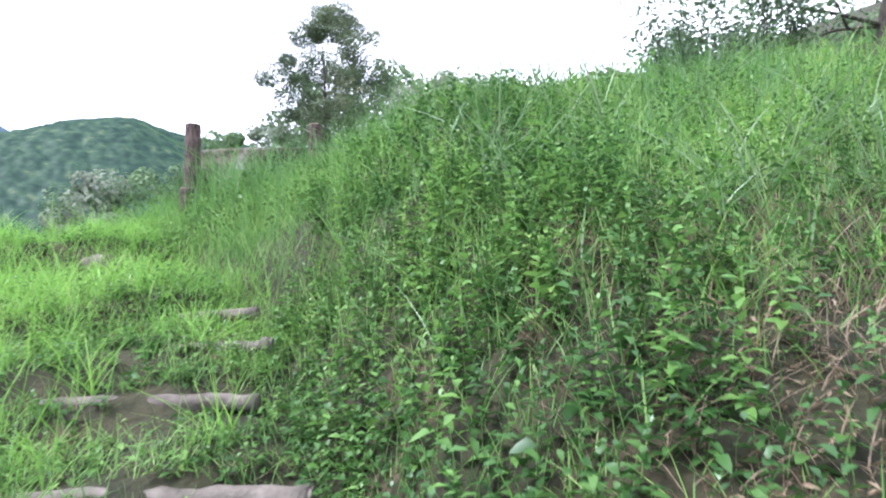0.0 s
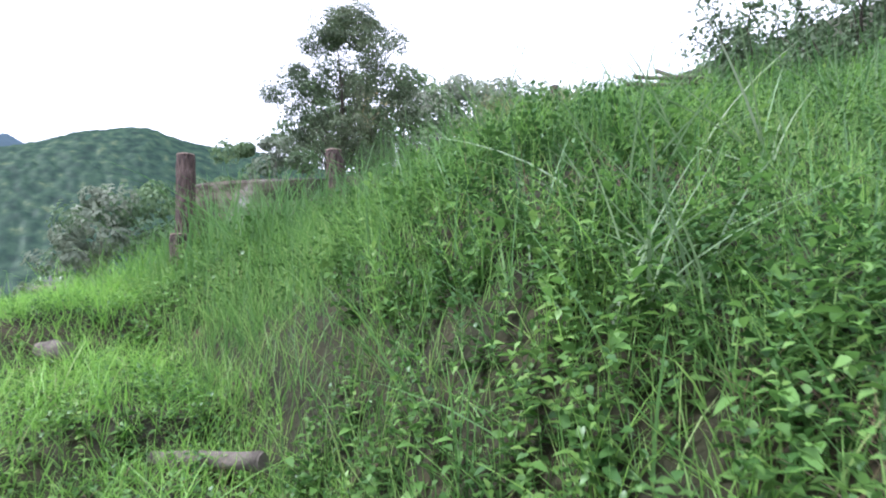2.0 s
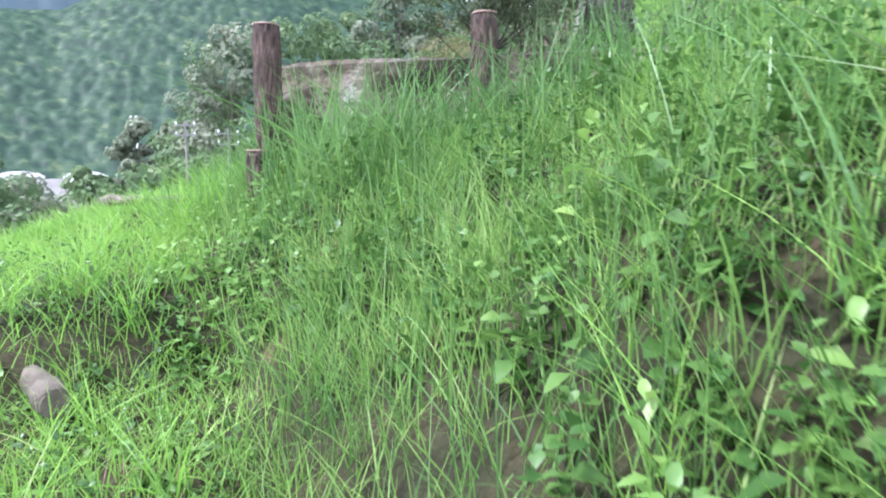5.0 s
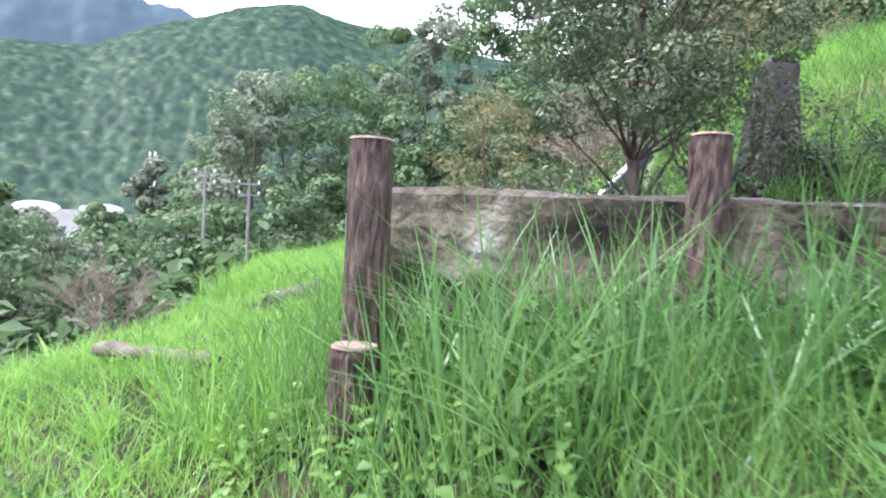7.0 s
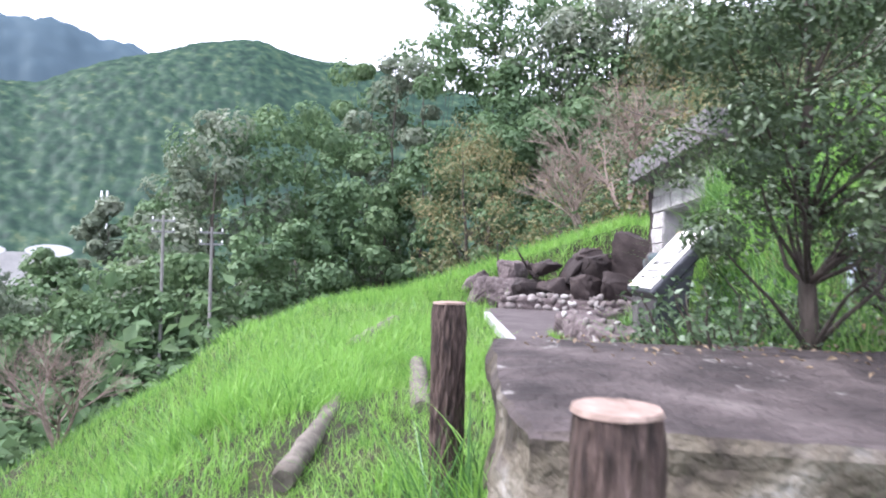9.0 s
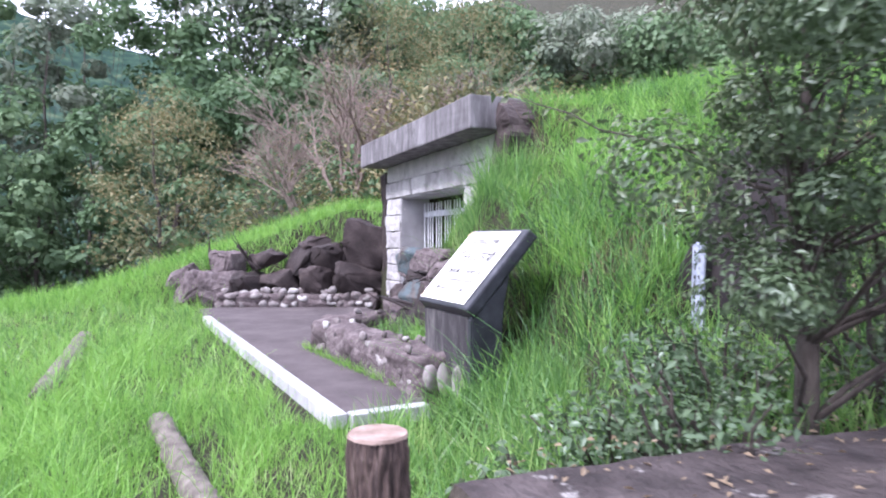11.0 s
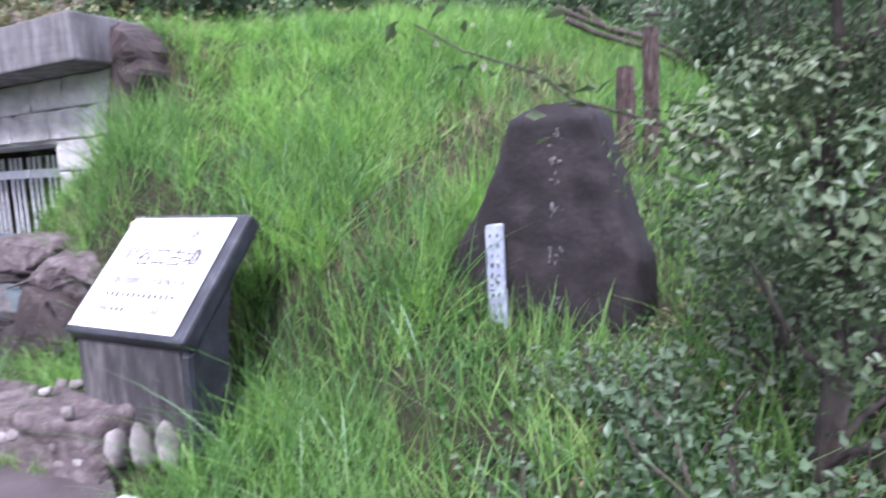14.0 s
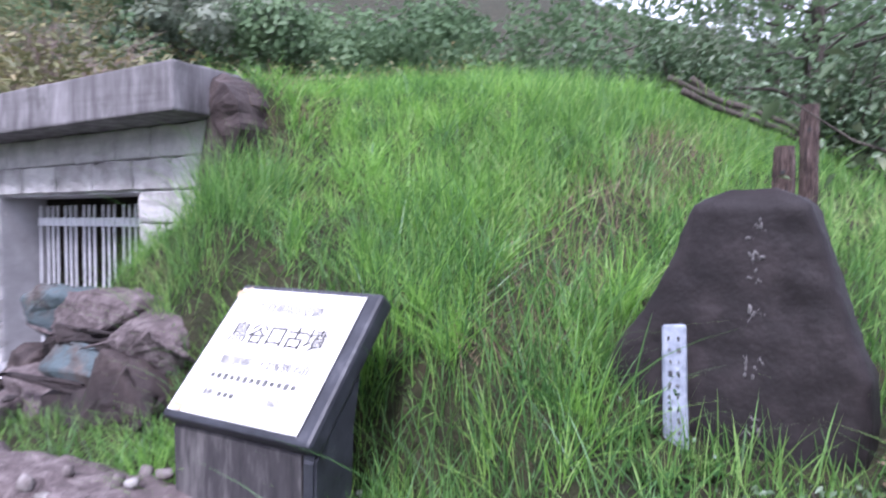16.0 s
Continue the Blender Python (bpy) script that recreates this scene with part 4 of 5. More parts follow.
for k in range(11):
    for side in (-0.018, 0.02):
        part("faded_writing", box_bm(STAKE_M @ pose(side + rnd.uniform(-0.006, 0.006), -0.0165, 0.27 - k * 0.05, 0, rnd.uniform(-20, 20), 0), rnd.uniform(0.006, 0.02), 0.003, rnd.uniform(0.004, 0.026)), GREYINK if k % 3 else INK, stake)


# ---- grass, weeds and leaves ----
rng = np.random.default_rng(7)


def covered(x, y):
    """True where nothing grows: paving, boulder, walls, stones, chamber."""
    s, f = wall_frame(x, y)
    c = (x > -1.72 - 0.2 * (y - 6.36)) & (x < 1.3) & (y > 6.36) & (y < 7.9)
    edge_l = np.interp(y, [10.5, 16.75, 18.7], [-1.95, -3.3, -3.5])
    edge_r = np.interp(y, [10.6, 11.05, 12.5, 13.75, 14.3, 14.7, 18.2], [-1.3, -1.22, -1.5, -1.85, -1.2, -0.4, -0.8])
    c |= (y > 10.55) & (y < 18.4) & (x > edge_l - 0.05) & (x < edge_r + 0.02)
    for x0, y0, x1, y1, _, _ in STEPS[:2]:
        line = y0 + (y1 - y0) * (x - x0) / (x1 - x0)
        c |= (x > x0) & (x < x1) & (y > line - 0.07) & (y < line + 0.03)
    c |= (s > -0.9) & (s < 3.6) & (f < 0.05) & (f > -0.45)
    c |= (s > -0.1) & (s < 2.7) & (f < 0.12) & (f > -2.6)
    c |= (np.abs(x - 0.31) < 0.2) & (np.abs(y - 9.28) < 0.6)
    c |= (np.hypot(x - SIGN_C.x, y - SIGN_C.y) < 0.42)
    return c


def blades(name, xy, tall, wide, mat, label, lean=0.35, segments=3, droop=0.5, category="grass", z=None):
    n = len(xy)
    x, y = xy[:, 0], xy[:, 1]
    z = height(x, y) - 0.01 if z is None else z
    az_ = rng.uniform(0, 2 * np.pi, n)
    ln = np.clip(rng.gamma(2.0, lean / 2.0, n), 0, 0.95)
    L = rng.uniform(*tall, n) * rng.uniform(0.7, 1.1, n)
    L = L * np.where((y < 3.6) & (x > 0.4), np.clip(0.4 + 0.6 * (y - 0.6) / 3.0, 0.4, 1), 1)
    ws, wf = wall_frame(x, y)
    L = L * np.where((wf > 0) & (wf < 1.1) & (ws > 0.5) & (ws < 3.7), 0.55, 1)
    L = L * np.where((x > -0.7) & (x < 0.25) & (y > 8.5) & (y < 10.0), 0.82, 1)
    L = L * np.where((x < -2.3) & (y > 5.0) & (y < 9.0) & (x > -4.6), 0.6, 1)
    W = rng.uniform(*wide, n)
    dx, dy = np.cos(az_), np.sin(az_)
    tw = rng.uniform(0, np.pi, n)
    wx, wy = np.cos(tw), np.sin(tw)
    verts = np.zeros((n, 2 * segments + 1, 3))
    for j in range(segments + 1):
        t = j / segments
        out = L * (ln * t + droop * ln * t * t)
        up = L * (t - 0.35 * np.clip(ln, 0, 1.6) * t * t)
        cx, cy, cz = x + dx * out, y + dy * out, z + up
        w = W * (1 - 0.8 * t) if j else W * 0.8
        if j < segments:
            verts[:, 2 * j] = np.stack([cx - wx * w / 2, cy - wy * w / 2, cz], -1)
            verts[:, 2 * j + 1] = np.stack([cx + wx * w / 2, cy + wy * w / 2, cz], -1)
        else:
            verts[:, 2 * segments] = np.stack([cx, cy, cz], -1)
    tri = []
    for j in range(segments - 1):
        a = 2 * j
        tri += [(a, a + 1, a + 3), (a, a + 3, a + 2)]
    a = 2 * (segments - 1)
    tri.append((a, a + 1, a + 2))
    tri = np.array(tri)
    faces = (np.arange(n)[:, None, None] * (2 * segments + 1) + tri[None]).reshape(-1, 3)
    ob = bulk(name, verts.reshape(-1, 3), faces, mat, 3)
    return tagged(ob, label, category, kind="stuff")


def bare(x, y):
    """How bare the soil lies: slips on the bank and the faded strip by the monument."""
    b = np.zeros(np.shape(x))
    for cx, cy, rx, ry in ((2.45, 1.3, 0.9, 0.42), (1.25, 3.62, 0.5, 0.22), (1.2, 10.4, 1.55, 0.26), (2.4, 10.5, 0.4, 0.35), (0.95, 4.9, 0.35, 0.2), (-3.15, 8.7, 0.28, 1.1), (-2.85, 10.0, 0.3, 0.9), (0.3, 5.0, 0.5, 0.25), (-0.1, 2.5, 0.5, 0.16)):
        b = np.maximum(b, 0.8 * ease(1.25, 0.6, np.hypot((x - cx) / rx, (y - cy) / ry)))
    return b


def field(x0, x1, y0, y1, per_m2, clump=0.5, where=None, dry=False):
    n = int((x1 - x0) * (y1 - y0) * per_m2)
    p = np.stack([rng.uniform(x0, x1, n), rng.uniform(y0, y1, n)], -1)
    g = 0.5 + 0.5 * ripple(p[:, 0] * 2.3, p[:, 1] * 2.3, 1.0, x0 + 3 * y0)
    ok = rng.uniform(0, 1, n) < (1 - clump) + clump * g
    ok &= ~covered(p[:, 0], p[:, 1])
    if where is not None:
        ok &= where(p[:, 0], p[:, 1])
    if not dry:
        ok &= rng.uniform(0, 1, n) > bare(p[:, 0], p[:, 1])
    return p[ok]


def right_of(lo, hi):
    return lambda x, y: (along_track(x, y)[0] > lo) & (along_track(x, y)[0] < hi)


blades("bank_grass", field(-0.8, 4.5, 0.0, 6.3, 1500, 0.6, right_of(0.35, 9)), (0.12, 0.38), (0.004, 0.008), GRASS, "dense tall green grass on the bank beside the steps", 0.45)
blades("bank_grass", field(-1.9, 1.5, 4.4, 6.25, 1700, 0.7, right_of(0.5, 9)), (0.12, 0.36), (0.005, 0.01), GRASS, "dense tall green grass on the bank before the boulder", 0.4)
blades("path_grass", field(-3.2, 1.6, 0.4, 3.1, 2000, 0.6, right_of(-2.6, 0.5)), (0.06, 0.2), (0.004, 0.008), GRASS, "short trodden grass between the first log steps", 0.6)
blades("path_grass", field(-3.6, 1.2, 3.1, 7.0, 2200, 0.5, right_of(-2.6, 0.5)), (0.07, 0.22), (0.004, 0.008), LAWN, "short trodden grass and weeds over the log steps", 0.55)
blades("path_grass", field(-4.0, -0.2, 1.0, 7.0, 700, 0.75, right_of(-4.0, -0.5)), (0.15, 0.4), (0.005, 0.009), LAWN, "longer bright grass beside the log steps", 0.5)
blades("lawn_grass", field(-7.5, -2.2, 5.2, 12.0, 1000, 0.35, right_of(-6, -0.2)), (0.1, 0.28), (0.004, 0.009), LAWN, "bright green lawn grass on the shoulder of the slope", 0.45)
blades("lawn_grass", field(-10.5, -2.4, 8.0, 23.0, 380, 0.3, right_of(-10, -0.2)), (0.14, 0.32), (0.008, 0.014), LAWN, "bright green lawn grass beyond the forecourt", 0.45, 2)
blades("path_grass", field(-3.4, -1.3, 6.4, 10.7, 2200, 0.5, right_of(-1.2, 1.6)), (0.05, 0.2), (0.004, 0.008), LAWN, "short grass along the path by the boulder", 0.5)
blades("terrace_grass", field(-1.9, 3.5, 7.9, 11.6, 1250, 0.7, right_of(0.3, 20)), (0.13, 0.45), (0.006, 0.013), GRASS, "green grass round the monument", 0.45)
blades("mound_grass", field(-1.6, 4.2, 10.6, 15.2, 1300, 0.8), (0.08, 0.27), (0.006, 0.014), GRASS, "long green grass on the burial mound", 0.75)
blades("mound_grass", field(0.2, 9.0, 9.5, 19.0, 520, 0.5), (0.1, 0.28), (0.01, 0.018), LAWN, "bright green grass over the top of the mound", 0.7, 2)
blades("bank_grass", field(-7.0, 4.0, 18.8, 24.5, 420, 0.3), (0.2, 0.5), (0.012, 0.02), LAWN, "bright grass on the bank behind the retaining rocks", 0.45, 2)
blades("rough_grass", field(-14, 16, -4, 27, 75, 0.3, lambda x, y: (x < -3.6) | (x > 3.4) | (y < 0.5) | (y > 19.5)), (0.15, 0.36), (0.02, 0.036), GRASS, "rough green grass over the open hillside", 0.5, 2)
blades("tall_grass", field(-1.9, 1.6, 5.4, 6.3, 360, 0.6, right_of(0.75, 9)), (0.4, 0.75), (0.009, 0.015), TALL, "tall broad-bladed grass in front of the boulder", 0.25, 4)
blades("tall_grass", field(-1.32, 1.5, 5.5, 6.33, 560, 0.7), (0.4, 0.76), (0.01, 0.019), TALL, "tall broad green grass hiding the boulder's foot", 0.5, 6, 0.9)
blades("tall_grass", field(-0.9, 1.3, 3.9, 5.4, 520, 0.7, right_of(0.6, 9)), (0.25, 0.5), (0.004, 0.007), GRASS, "tall green grass along the crest of the bank", 0.4, 4)
blades("tall_grass", field(-2.3, -1.6, 5.9, 7.9, 520, 0.4), (0.3, 0.62), (0.007, 0.012), TALL, "tall grass tufts beside the post and boulder", 0.3, 4)
blades("tall_grass", field(-1.15, 0.4, 9.6, 11.4, 420, 0.6), (0.4, 0.75), (0.007, 0.013), TALL, "tall arching grass between the board and the monument", 0.45, 4)
blades("tall_grass", field(0.4, 3.6, 1.8, 5.6, 120, 0.7, right_of(0.6, 9)), (0.35, 0.65), (0.006, 0.012), TALL, "tall arching grass blades on the bank", 0.4, 4)
blades("dry_grass", field(1.3, 3.4, 0.5, 2.4, 1500, 0.6, dry=True), (0.08, 0.3), (0.003, 0.006), STRAW, "dry straw-coloured stalks on bare soil", 0.9, category="dry grass")
blades("dry_grass", field(0.6, 1.8, 3.2, 4.4, 260, 0.9, dry=True), (0.08, 0.3), (0.003, 0.006), STRAW, "dry straw-coloured stalks on bare soil", 0.9, category="dry grass")
blades("dry_grass", field(-0.2, 2.8, 10.05, 10.75, 900, 0.6, dry=True), (0.08, 0.3), (0.004, 0.008), STRAW, "faded dry grass beside the monument", 0.8, category="dry grass")
blades("dry_grass", field(0.05, 0.9, 12.6, 13.4, 500, 0.6, dry=True), (0.15, 0.4), (0.005, 0.009), STRAW, "faded dry grass hanging beside the lintel", 0.8, category="dry grass")
blades("dry_grass", field(-3.6, 0.6, 0.0, 6.8, 120, 0.8, right_of(-2.0, 0.5), dry=True), (0.05, 0.2), (0.003, 0.006), STRAW, "dry stalks among the path grass", 0.9, category="dry grass")
blades("bank_grass", (lambda s, f: np.stack([W0[0] + WU[0] * s + WN[0] * f, W0[1] + WU[1] * s + WN[1] * f], -1))(rng.uniform(2.75, 4.6, 1500), rng.uniform(0.08, 0.75, 1500)), (0.4, 0.65), (0.006, 0.011), GRASS, "green grass spilling over the rocks by the doorway", 0.5)
blades("roof_grass", (lambda s, f: np.stack([W0[0] + WU[0] * s + WN[0] * f, W0[1] + WU[1] * s + WN[1] * f], -1))(rng.uniform(-0.9, 3.5, 900), rng.uniform(-0.4, 0.25, 900)),
       (0.05, 0.14), (0.008, 0.014), LAWN, "grass growing on top of the lintel", 0.5, z=np.full(900, 4.5))


def leaves(centres, facing, size, mat_shape=(1.0, 0.5), fold=0.25, jitter=0.5):
    """Pointed leaves, folded along the midrib, at the given places; facing tilts them. Returns verts and triangles."""
    n = len(centres)
    d = facing + rng.normal(0, jitter, (n, 3))
    d /= np.linalg.norm(d, axis=1, keepdims=True) + 1e-9
    ref = rng.normal(0, 1, (n, 3))
    u = np.cross(d, ref)
    u /= np.linalg.norm(u, axis=1, keepdims=True) + 1e-9
    w = np.cross(d, u)
    s = size * rng.uniform(0.6, 1.25, n)
    L, Wd = (s * mat_shape[0])[:, None], (s * mat_shape[1])[:, None]
    up = d * (s * fold * 0.5)[:, None]
    v = np.stack([centres - u * L / 2, centres - u * L * 0.1 + w * Wd / 2 + up, centres + u * L / 2 - d * (s * 0.12)[:, None], centres - u * L * 0.1 - w * Wd / 2 + up], 1)
    f = (np.arange(n)[:, None, None] * 4 + np.array([(0, 1, 2), (0, 2, 3)])[None]).reshape(-1, 3)
    return v.reshape(-1, 3), f


def plants(name, xy, tall, pairs, size, label, mat, slim=0.45, droop=0.6, category="weeds", spread=0.16):
    """Leafy herbs: a leaning stem, and leaves in crossed pairs that reach out from it, arch over and taper to a point."""
    n = len(xy)
    z = height(xy[:, 0], xy[:, 1])
    H = rng.uniform(*tall, n)
    lean = rng.normal(0, spread, (n, 2))
    m = pairs * 2
    t = (np.repeat(np.arange(pairs), 2)[None] + rng.uniform(0.3, 1.0, (n, m))) / pairs
    turn = rng.uniform(0, 2 * np.pi, (n, 1)) + np.repeat(np.arange(pairs), 2)[None] * 1.45 + np.tile([0, np.pi], pairs)[None] + rng.normal(0, 0.3, (n, m))
    base = np.stack([xy[:, :1] + lean[:, :1] * t * H[:, None], xy[:, 1:] + lean[:, 1:] * t * H[:, None], z[:, None] + t * H[:, None]], -1)
    rise = np.clip(0.15 + 0.9 * t ** 2 + rng.normal(0, 0.22, (n, m)), -0.4, 1.3)
    L = size * rng.uniform(0.65, 1.2, (n, m)) * (1.15 - 0.55 * t ** 2)
    out = np.stack([np.cos(turn) * np.cos(rise), np.sin(turn) * np.cos(rise), np.sin(rise)], -1)
    side = np.stack([-np.sin(turn), np.cos(turn), rng.normal(0, 0.3, (n, m))], -1)
    base, L, out, side = base.reshape(-1, 3), L.reshape(-1, 1), out.reshape(-1, 3), side.reshape(-1, 3)
    fall = np.array([(0, 0, 1.0)]) * L * droop
    nrm = np.cross(out, side)
    W = L * slim / 2
    v = np.stack([base, base + out * L * 0.4 + side * W + nrm * W * 0.35 - fall * 0.1, base + out * L * 0.42 - fall * 0.12, base + out * L * 0.4 - side * W + nrm * W * 0.35 - fall * 0.1,
                  base + out * L * 0.75 + side * W * 0.62 - fall * 0.32, base + out * L * 0.75 - side * W * 0.62 - fall * 0.32, base + out * L - fall * 0.6], 1)
    tri = np.array([(0, 2, 1), (0, 3, 2), (1, 2, 4), (2, 3, 5), (2, 5, 4), (4, 5, 6)])
    f = (np.arange(len(base))[:, None, None] * 7 + tri[None]).reshape(-1, 3)
    ob = bulk(name, v.reshape(-1, 3), f, mat, 3)
    return tagged(ob, label, category, kind="stuff")


def leaf_stuff(name, centres, facing, size, mat, label, shape=(1.0, 0.5), category="weeds", jitter=0.5, parent=None):
    v, f = leaves(centres, facing, size, shape, jitter=jitter)
    ob = bulk(name, v, f, mat, 3)
    if parent is None:
        return tagged(ob, label, category, kind="stuff")
    ob.parent = parent
    ob.matrix_parent_inverse = parent.matrix_basis.inverted()
    return tagged(ob, label)


UP = np.array((0.0, 0.0, 1.0))


plants("weeds", field(0.1, 2.3, 0.9, 3.6, 210, 0.6, right_of(0.3, 1.6)), (0.12, 0.34), 8, 0.052, "leafy green weeds crowding the foot of the bank", WEED, 0.46)
plants("weeds", field(0.1, 2.0, 1.2, 3.4, 85, 0.8, right_of(0.38, 1.5)), (0.2, 0.42), 9, 0.06, "taller fresh leafy weeds at the foot of the bank", FRESH, 0.4)
plants("weeds", field(0.5, 4.2, 1.2, 5.6, 85, 0.9, right_of(0.8, 4.5)), (0.12, 0.36), 8, 0.055, "leafy green weeds on the bank", WEED, 0.42)
plants("weeds", field(0.2, 4.0, 2.2, 6.0, 20, 0.9, right_of(0.7, 4.5)), (0.15, 0.42), 7, 0.09, "yellow-green leafy shoots among the grass", FRESH, 0.36)
plants("weeds", field(-2.8, 0.9, 0.4, 5.6, 150, 0.8, right_of(-2.4, 0.42)), (0.03, 0.12), 4, 0.05, "low leafy weeds between the log steps", WEED, 0.5)
plants("weeds", field(-1.6, 0.8, 1.2, 4.4, 130, 0.6, right_of(-1.5, 0.4)), (0.04, 0.14), 4, 0.045, "fresh low weeds over the trodden steps", FRESH, 0.45)
plants("weeds", field(-1.7, 1.8, 3.6, 6.2, 95, 0.8, right_of(0.7, 4)), (0.1, 0.36), 6, 0.065, "broad-leaved weeds among the tall grass", WEED, 0.62)
plants("weeds", field(0.2, 1.9, 4.3, 6.2, 14, 0.8, right_of(1.0, 4)), (0.12, 0.34), 4, 0.105, "large soft green leaves among the tall grass", WEED, 0.7)
plants("weeds", field(-1.95, -0.9, 4.7, 6.1, 120, 0.6, right_of(0.3, 1.3)), (0.06, 0.24), 5, 0.06, "leafy weeds round the cut-off post", FRESH, 0.55)
plants("weeds", field(-1.4, 0.2, 8.4, 10.3, 45, 0.7), (0.05, 0.2), 4, 0.06, "leafy weeds at the foot of the monument", WEED, 0.5)

# tufts of longer grass
def tufts(name, xy, per, tall, wide, mat, label, lean=0.5):
    pts = np.repeat(xy, per, 0) + rng.normal(0, 0.035, (len(xy) * per, 2))
    return blades(name, pts, tall, wide, mat, label, lean, 4, 0.7, "grass tufts")


foot = np.stack([np.interp(np.linspace(0, 1, 900), (0, 0.45, 1), (-1.36, -1.66, -1.98)), np.linspace(11.4, 13.6, 900)], -1) + rng.normal(0, 0.035, (900, 2))
blades("edge_grass", foot, (0.05, 0.16), (0.004, 0.008), LAWN, "short grass growing along the foot of the low wall", 0.6, z=np.full(900, 1.658))
tufts("grass_tufts", field(-3.5, 0.6, 0.6, 6.6, 7, 0.5, right_of(-3, 0.3)), 26, (0.18, 0.42), (0.005, 0.01), LAWN, "arching tufts of bright grass beside the steps")
tufts("grass_tufts", field(0.2, 4.0, 1.6, 6.0, 10, 0.5, right_of(0.6, 9)), 22, (0.2, 0.4), (0.004, 0.007), LAWN, "arching tufts of fresh grass on the bank")
tufts("grass_tufts", field(-1.2, 3.5, 9.6, 14.0, 7, 0.4), 30, (0.2, 0.42), (0.006, 0.011), TALL, "dark arching tufts of grass on the mound")
tufts("grass_tufts", field(-1.15, 0.8, 9.7, 12.2, 16, 0.3), 30, (0.26, 0.52), (0.006, 0.012), LAWN, "long bright arching grass between the board and the monument")
tufts("grass_tufts", field(-0.9, 4.0, 10.4, 15.0, 9, 0.3), 26, (0.2, 0.42), (0.006, 0.012), LAWN, "pale fresh tufts of grass on the mound")
tufts("grass_tufts", field(-6.0, -2.6, 6.0, 13.0, 8, 0.4), 24, (0.15, 0.36), (0.005, 0.01), GRASS, "darker tufts of grass on the lawn")
tufts("grass_tufts", field(-2.75, -1.7, 5.9, 8.1, 26, 0.3), 26, (0.28, 0.52), (0.006, 0.011), LAWN, "long bright tufts by the posts and the boulder's end")
tufts("grass_tufts", field(-4.6, -3.3, 9.0, 15.0, 12, 0.5), 28, (0.3, 0.55), (0.006, 0.011), LAWN, "long bright tufts along the ridge with the logs")
tufts("grass_tufts", field(-6.5, -2.8, 6.0, 15.0, 6, 0.4), 26, (0.15, 0.35), (0.005, 0.01), LAWN, "tufts of fresh grass on the lawn")
tufts("grass_tufts", field(-1.7, 0.6, 8.3, 10.4, 10, 0.4), 24, (0.15, 0.38), (0.005, 0.01), TALL, "tufts of grass before the monument")

# arching stalks with pale seed heads on the bank
pl = field(0.9, 3.4, 2.0, 4.8, 3.2, 0.5, right_of(0.9, 9))
blades("silver_grass", np.repeat(pl, 16, 0) + rng.normal(0, 0.05, (len(pl) * 16, 2)), (0.4, 0.75), (0.01, 0.016), PLUME, "broad arching silver grass blades on the bank", 0.95, 7, 0.9, "silver grass")
blades("seed_stalks", field(-1.2, 3.6, 3.6, 6.3, 90, 0.6, right_of(0.55, 9)), (0.45, 0.8), (0.003, 0.006), TALL, "thin upright seed stalks along the crest", 0.14, 4, 0.5, "grass stalks")


# litter on the boulder and round the small tree
lx, ly = rng.uniform(-1.8, 1.1, 300), 7.95 - np.abs(rng.normal(0, 0.35, 300))
keep_l = ly > 6.3
leaf_stuff("leaf_litter", np.stack([lx, ly, np.full(300, 2.268)], -1)[keep_l], np.repeat(UP[None], int(keep_l.sum()), 0), 0.028, STRAW, "dry fallen leaves and twigs on the boulder", (1, 0.5), "leaf litter", 0.35)
lx, ly = rng.uniform(1.6, 3.4, 1800), rng.uniform(0.7, 1.8, 1800)
leaf_stuff("leaf_litter", np.stack([lx, ly, height(lx, ly) + 0.015], -1), np.repeat(UP[None], 1800, 0), 0.032, STRAW, "dead brown leaves and stalks on the bank", (1, 0.3), "leaf litter", 0.4)
lx, ly = rng.uniform(-1.6, 0.6, 1200), rng.uniform(7.9, 8.8, 1200)
leaf_stuff("leaf_litter", np.stack([lx, ly, height(lx, ly) + 0.02], -1), np.repeat(UP[None], 1200, 0), 0.035, STRAW, "dry fallen leaves under the small tree", (1, 0.5), "leaf litter", 0.35)


# ---- trees ----
def limb(start, end, r0, r1, wobble, rnd, n=6):
    a, b = Vector(start), Vector(end)
    pts = [a.lerp(b, i / (n - 1)) + (Vector((rnd.uniform(-1, 1), rnd.uniform(-1, 1), rnd.uniform(-0.5, 0.5))) * wobble if 0 < i < n - 1 else Vector()) for i in range(n)]
    return pts, [r0 + (r1 - r0) * i / (n - 1) for i in range(n)]


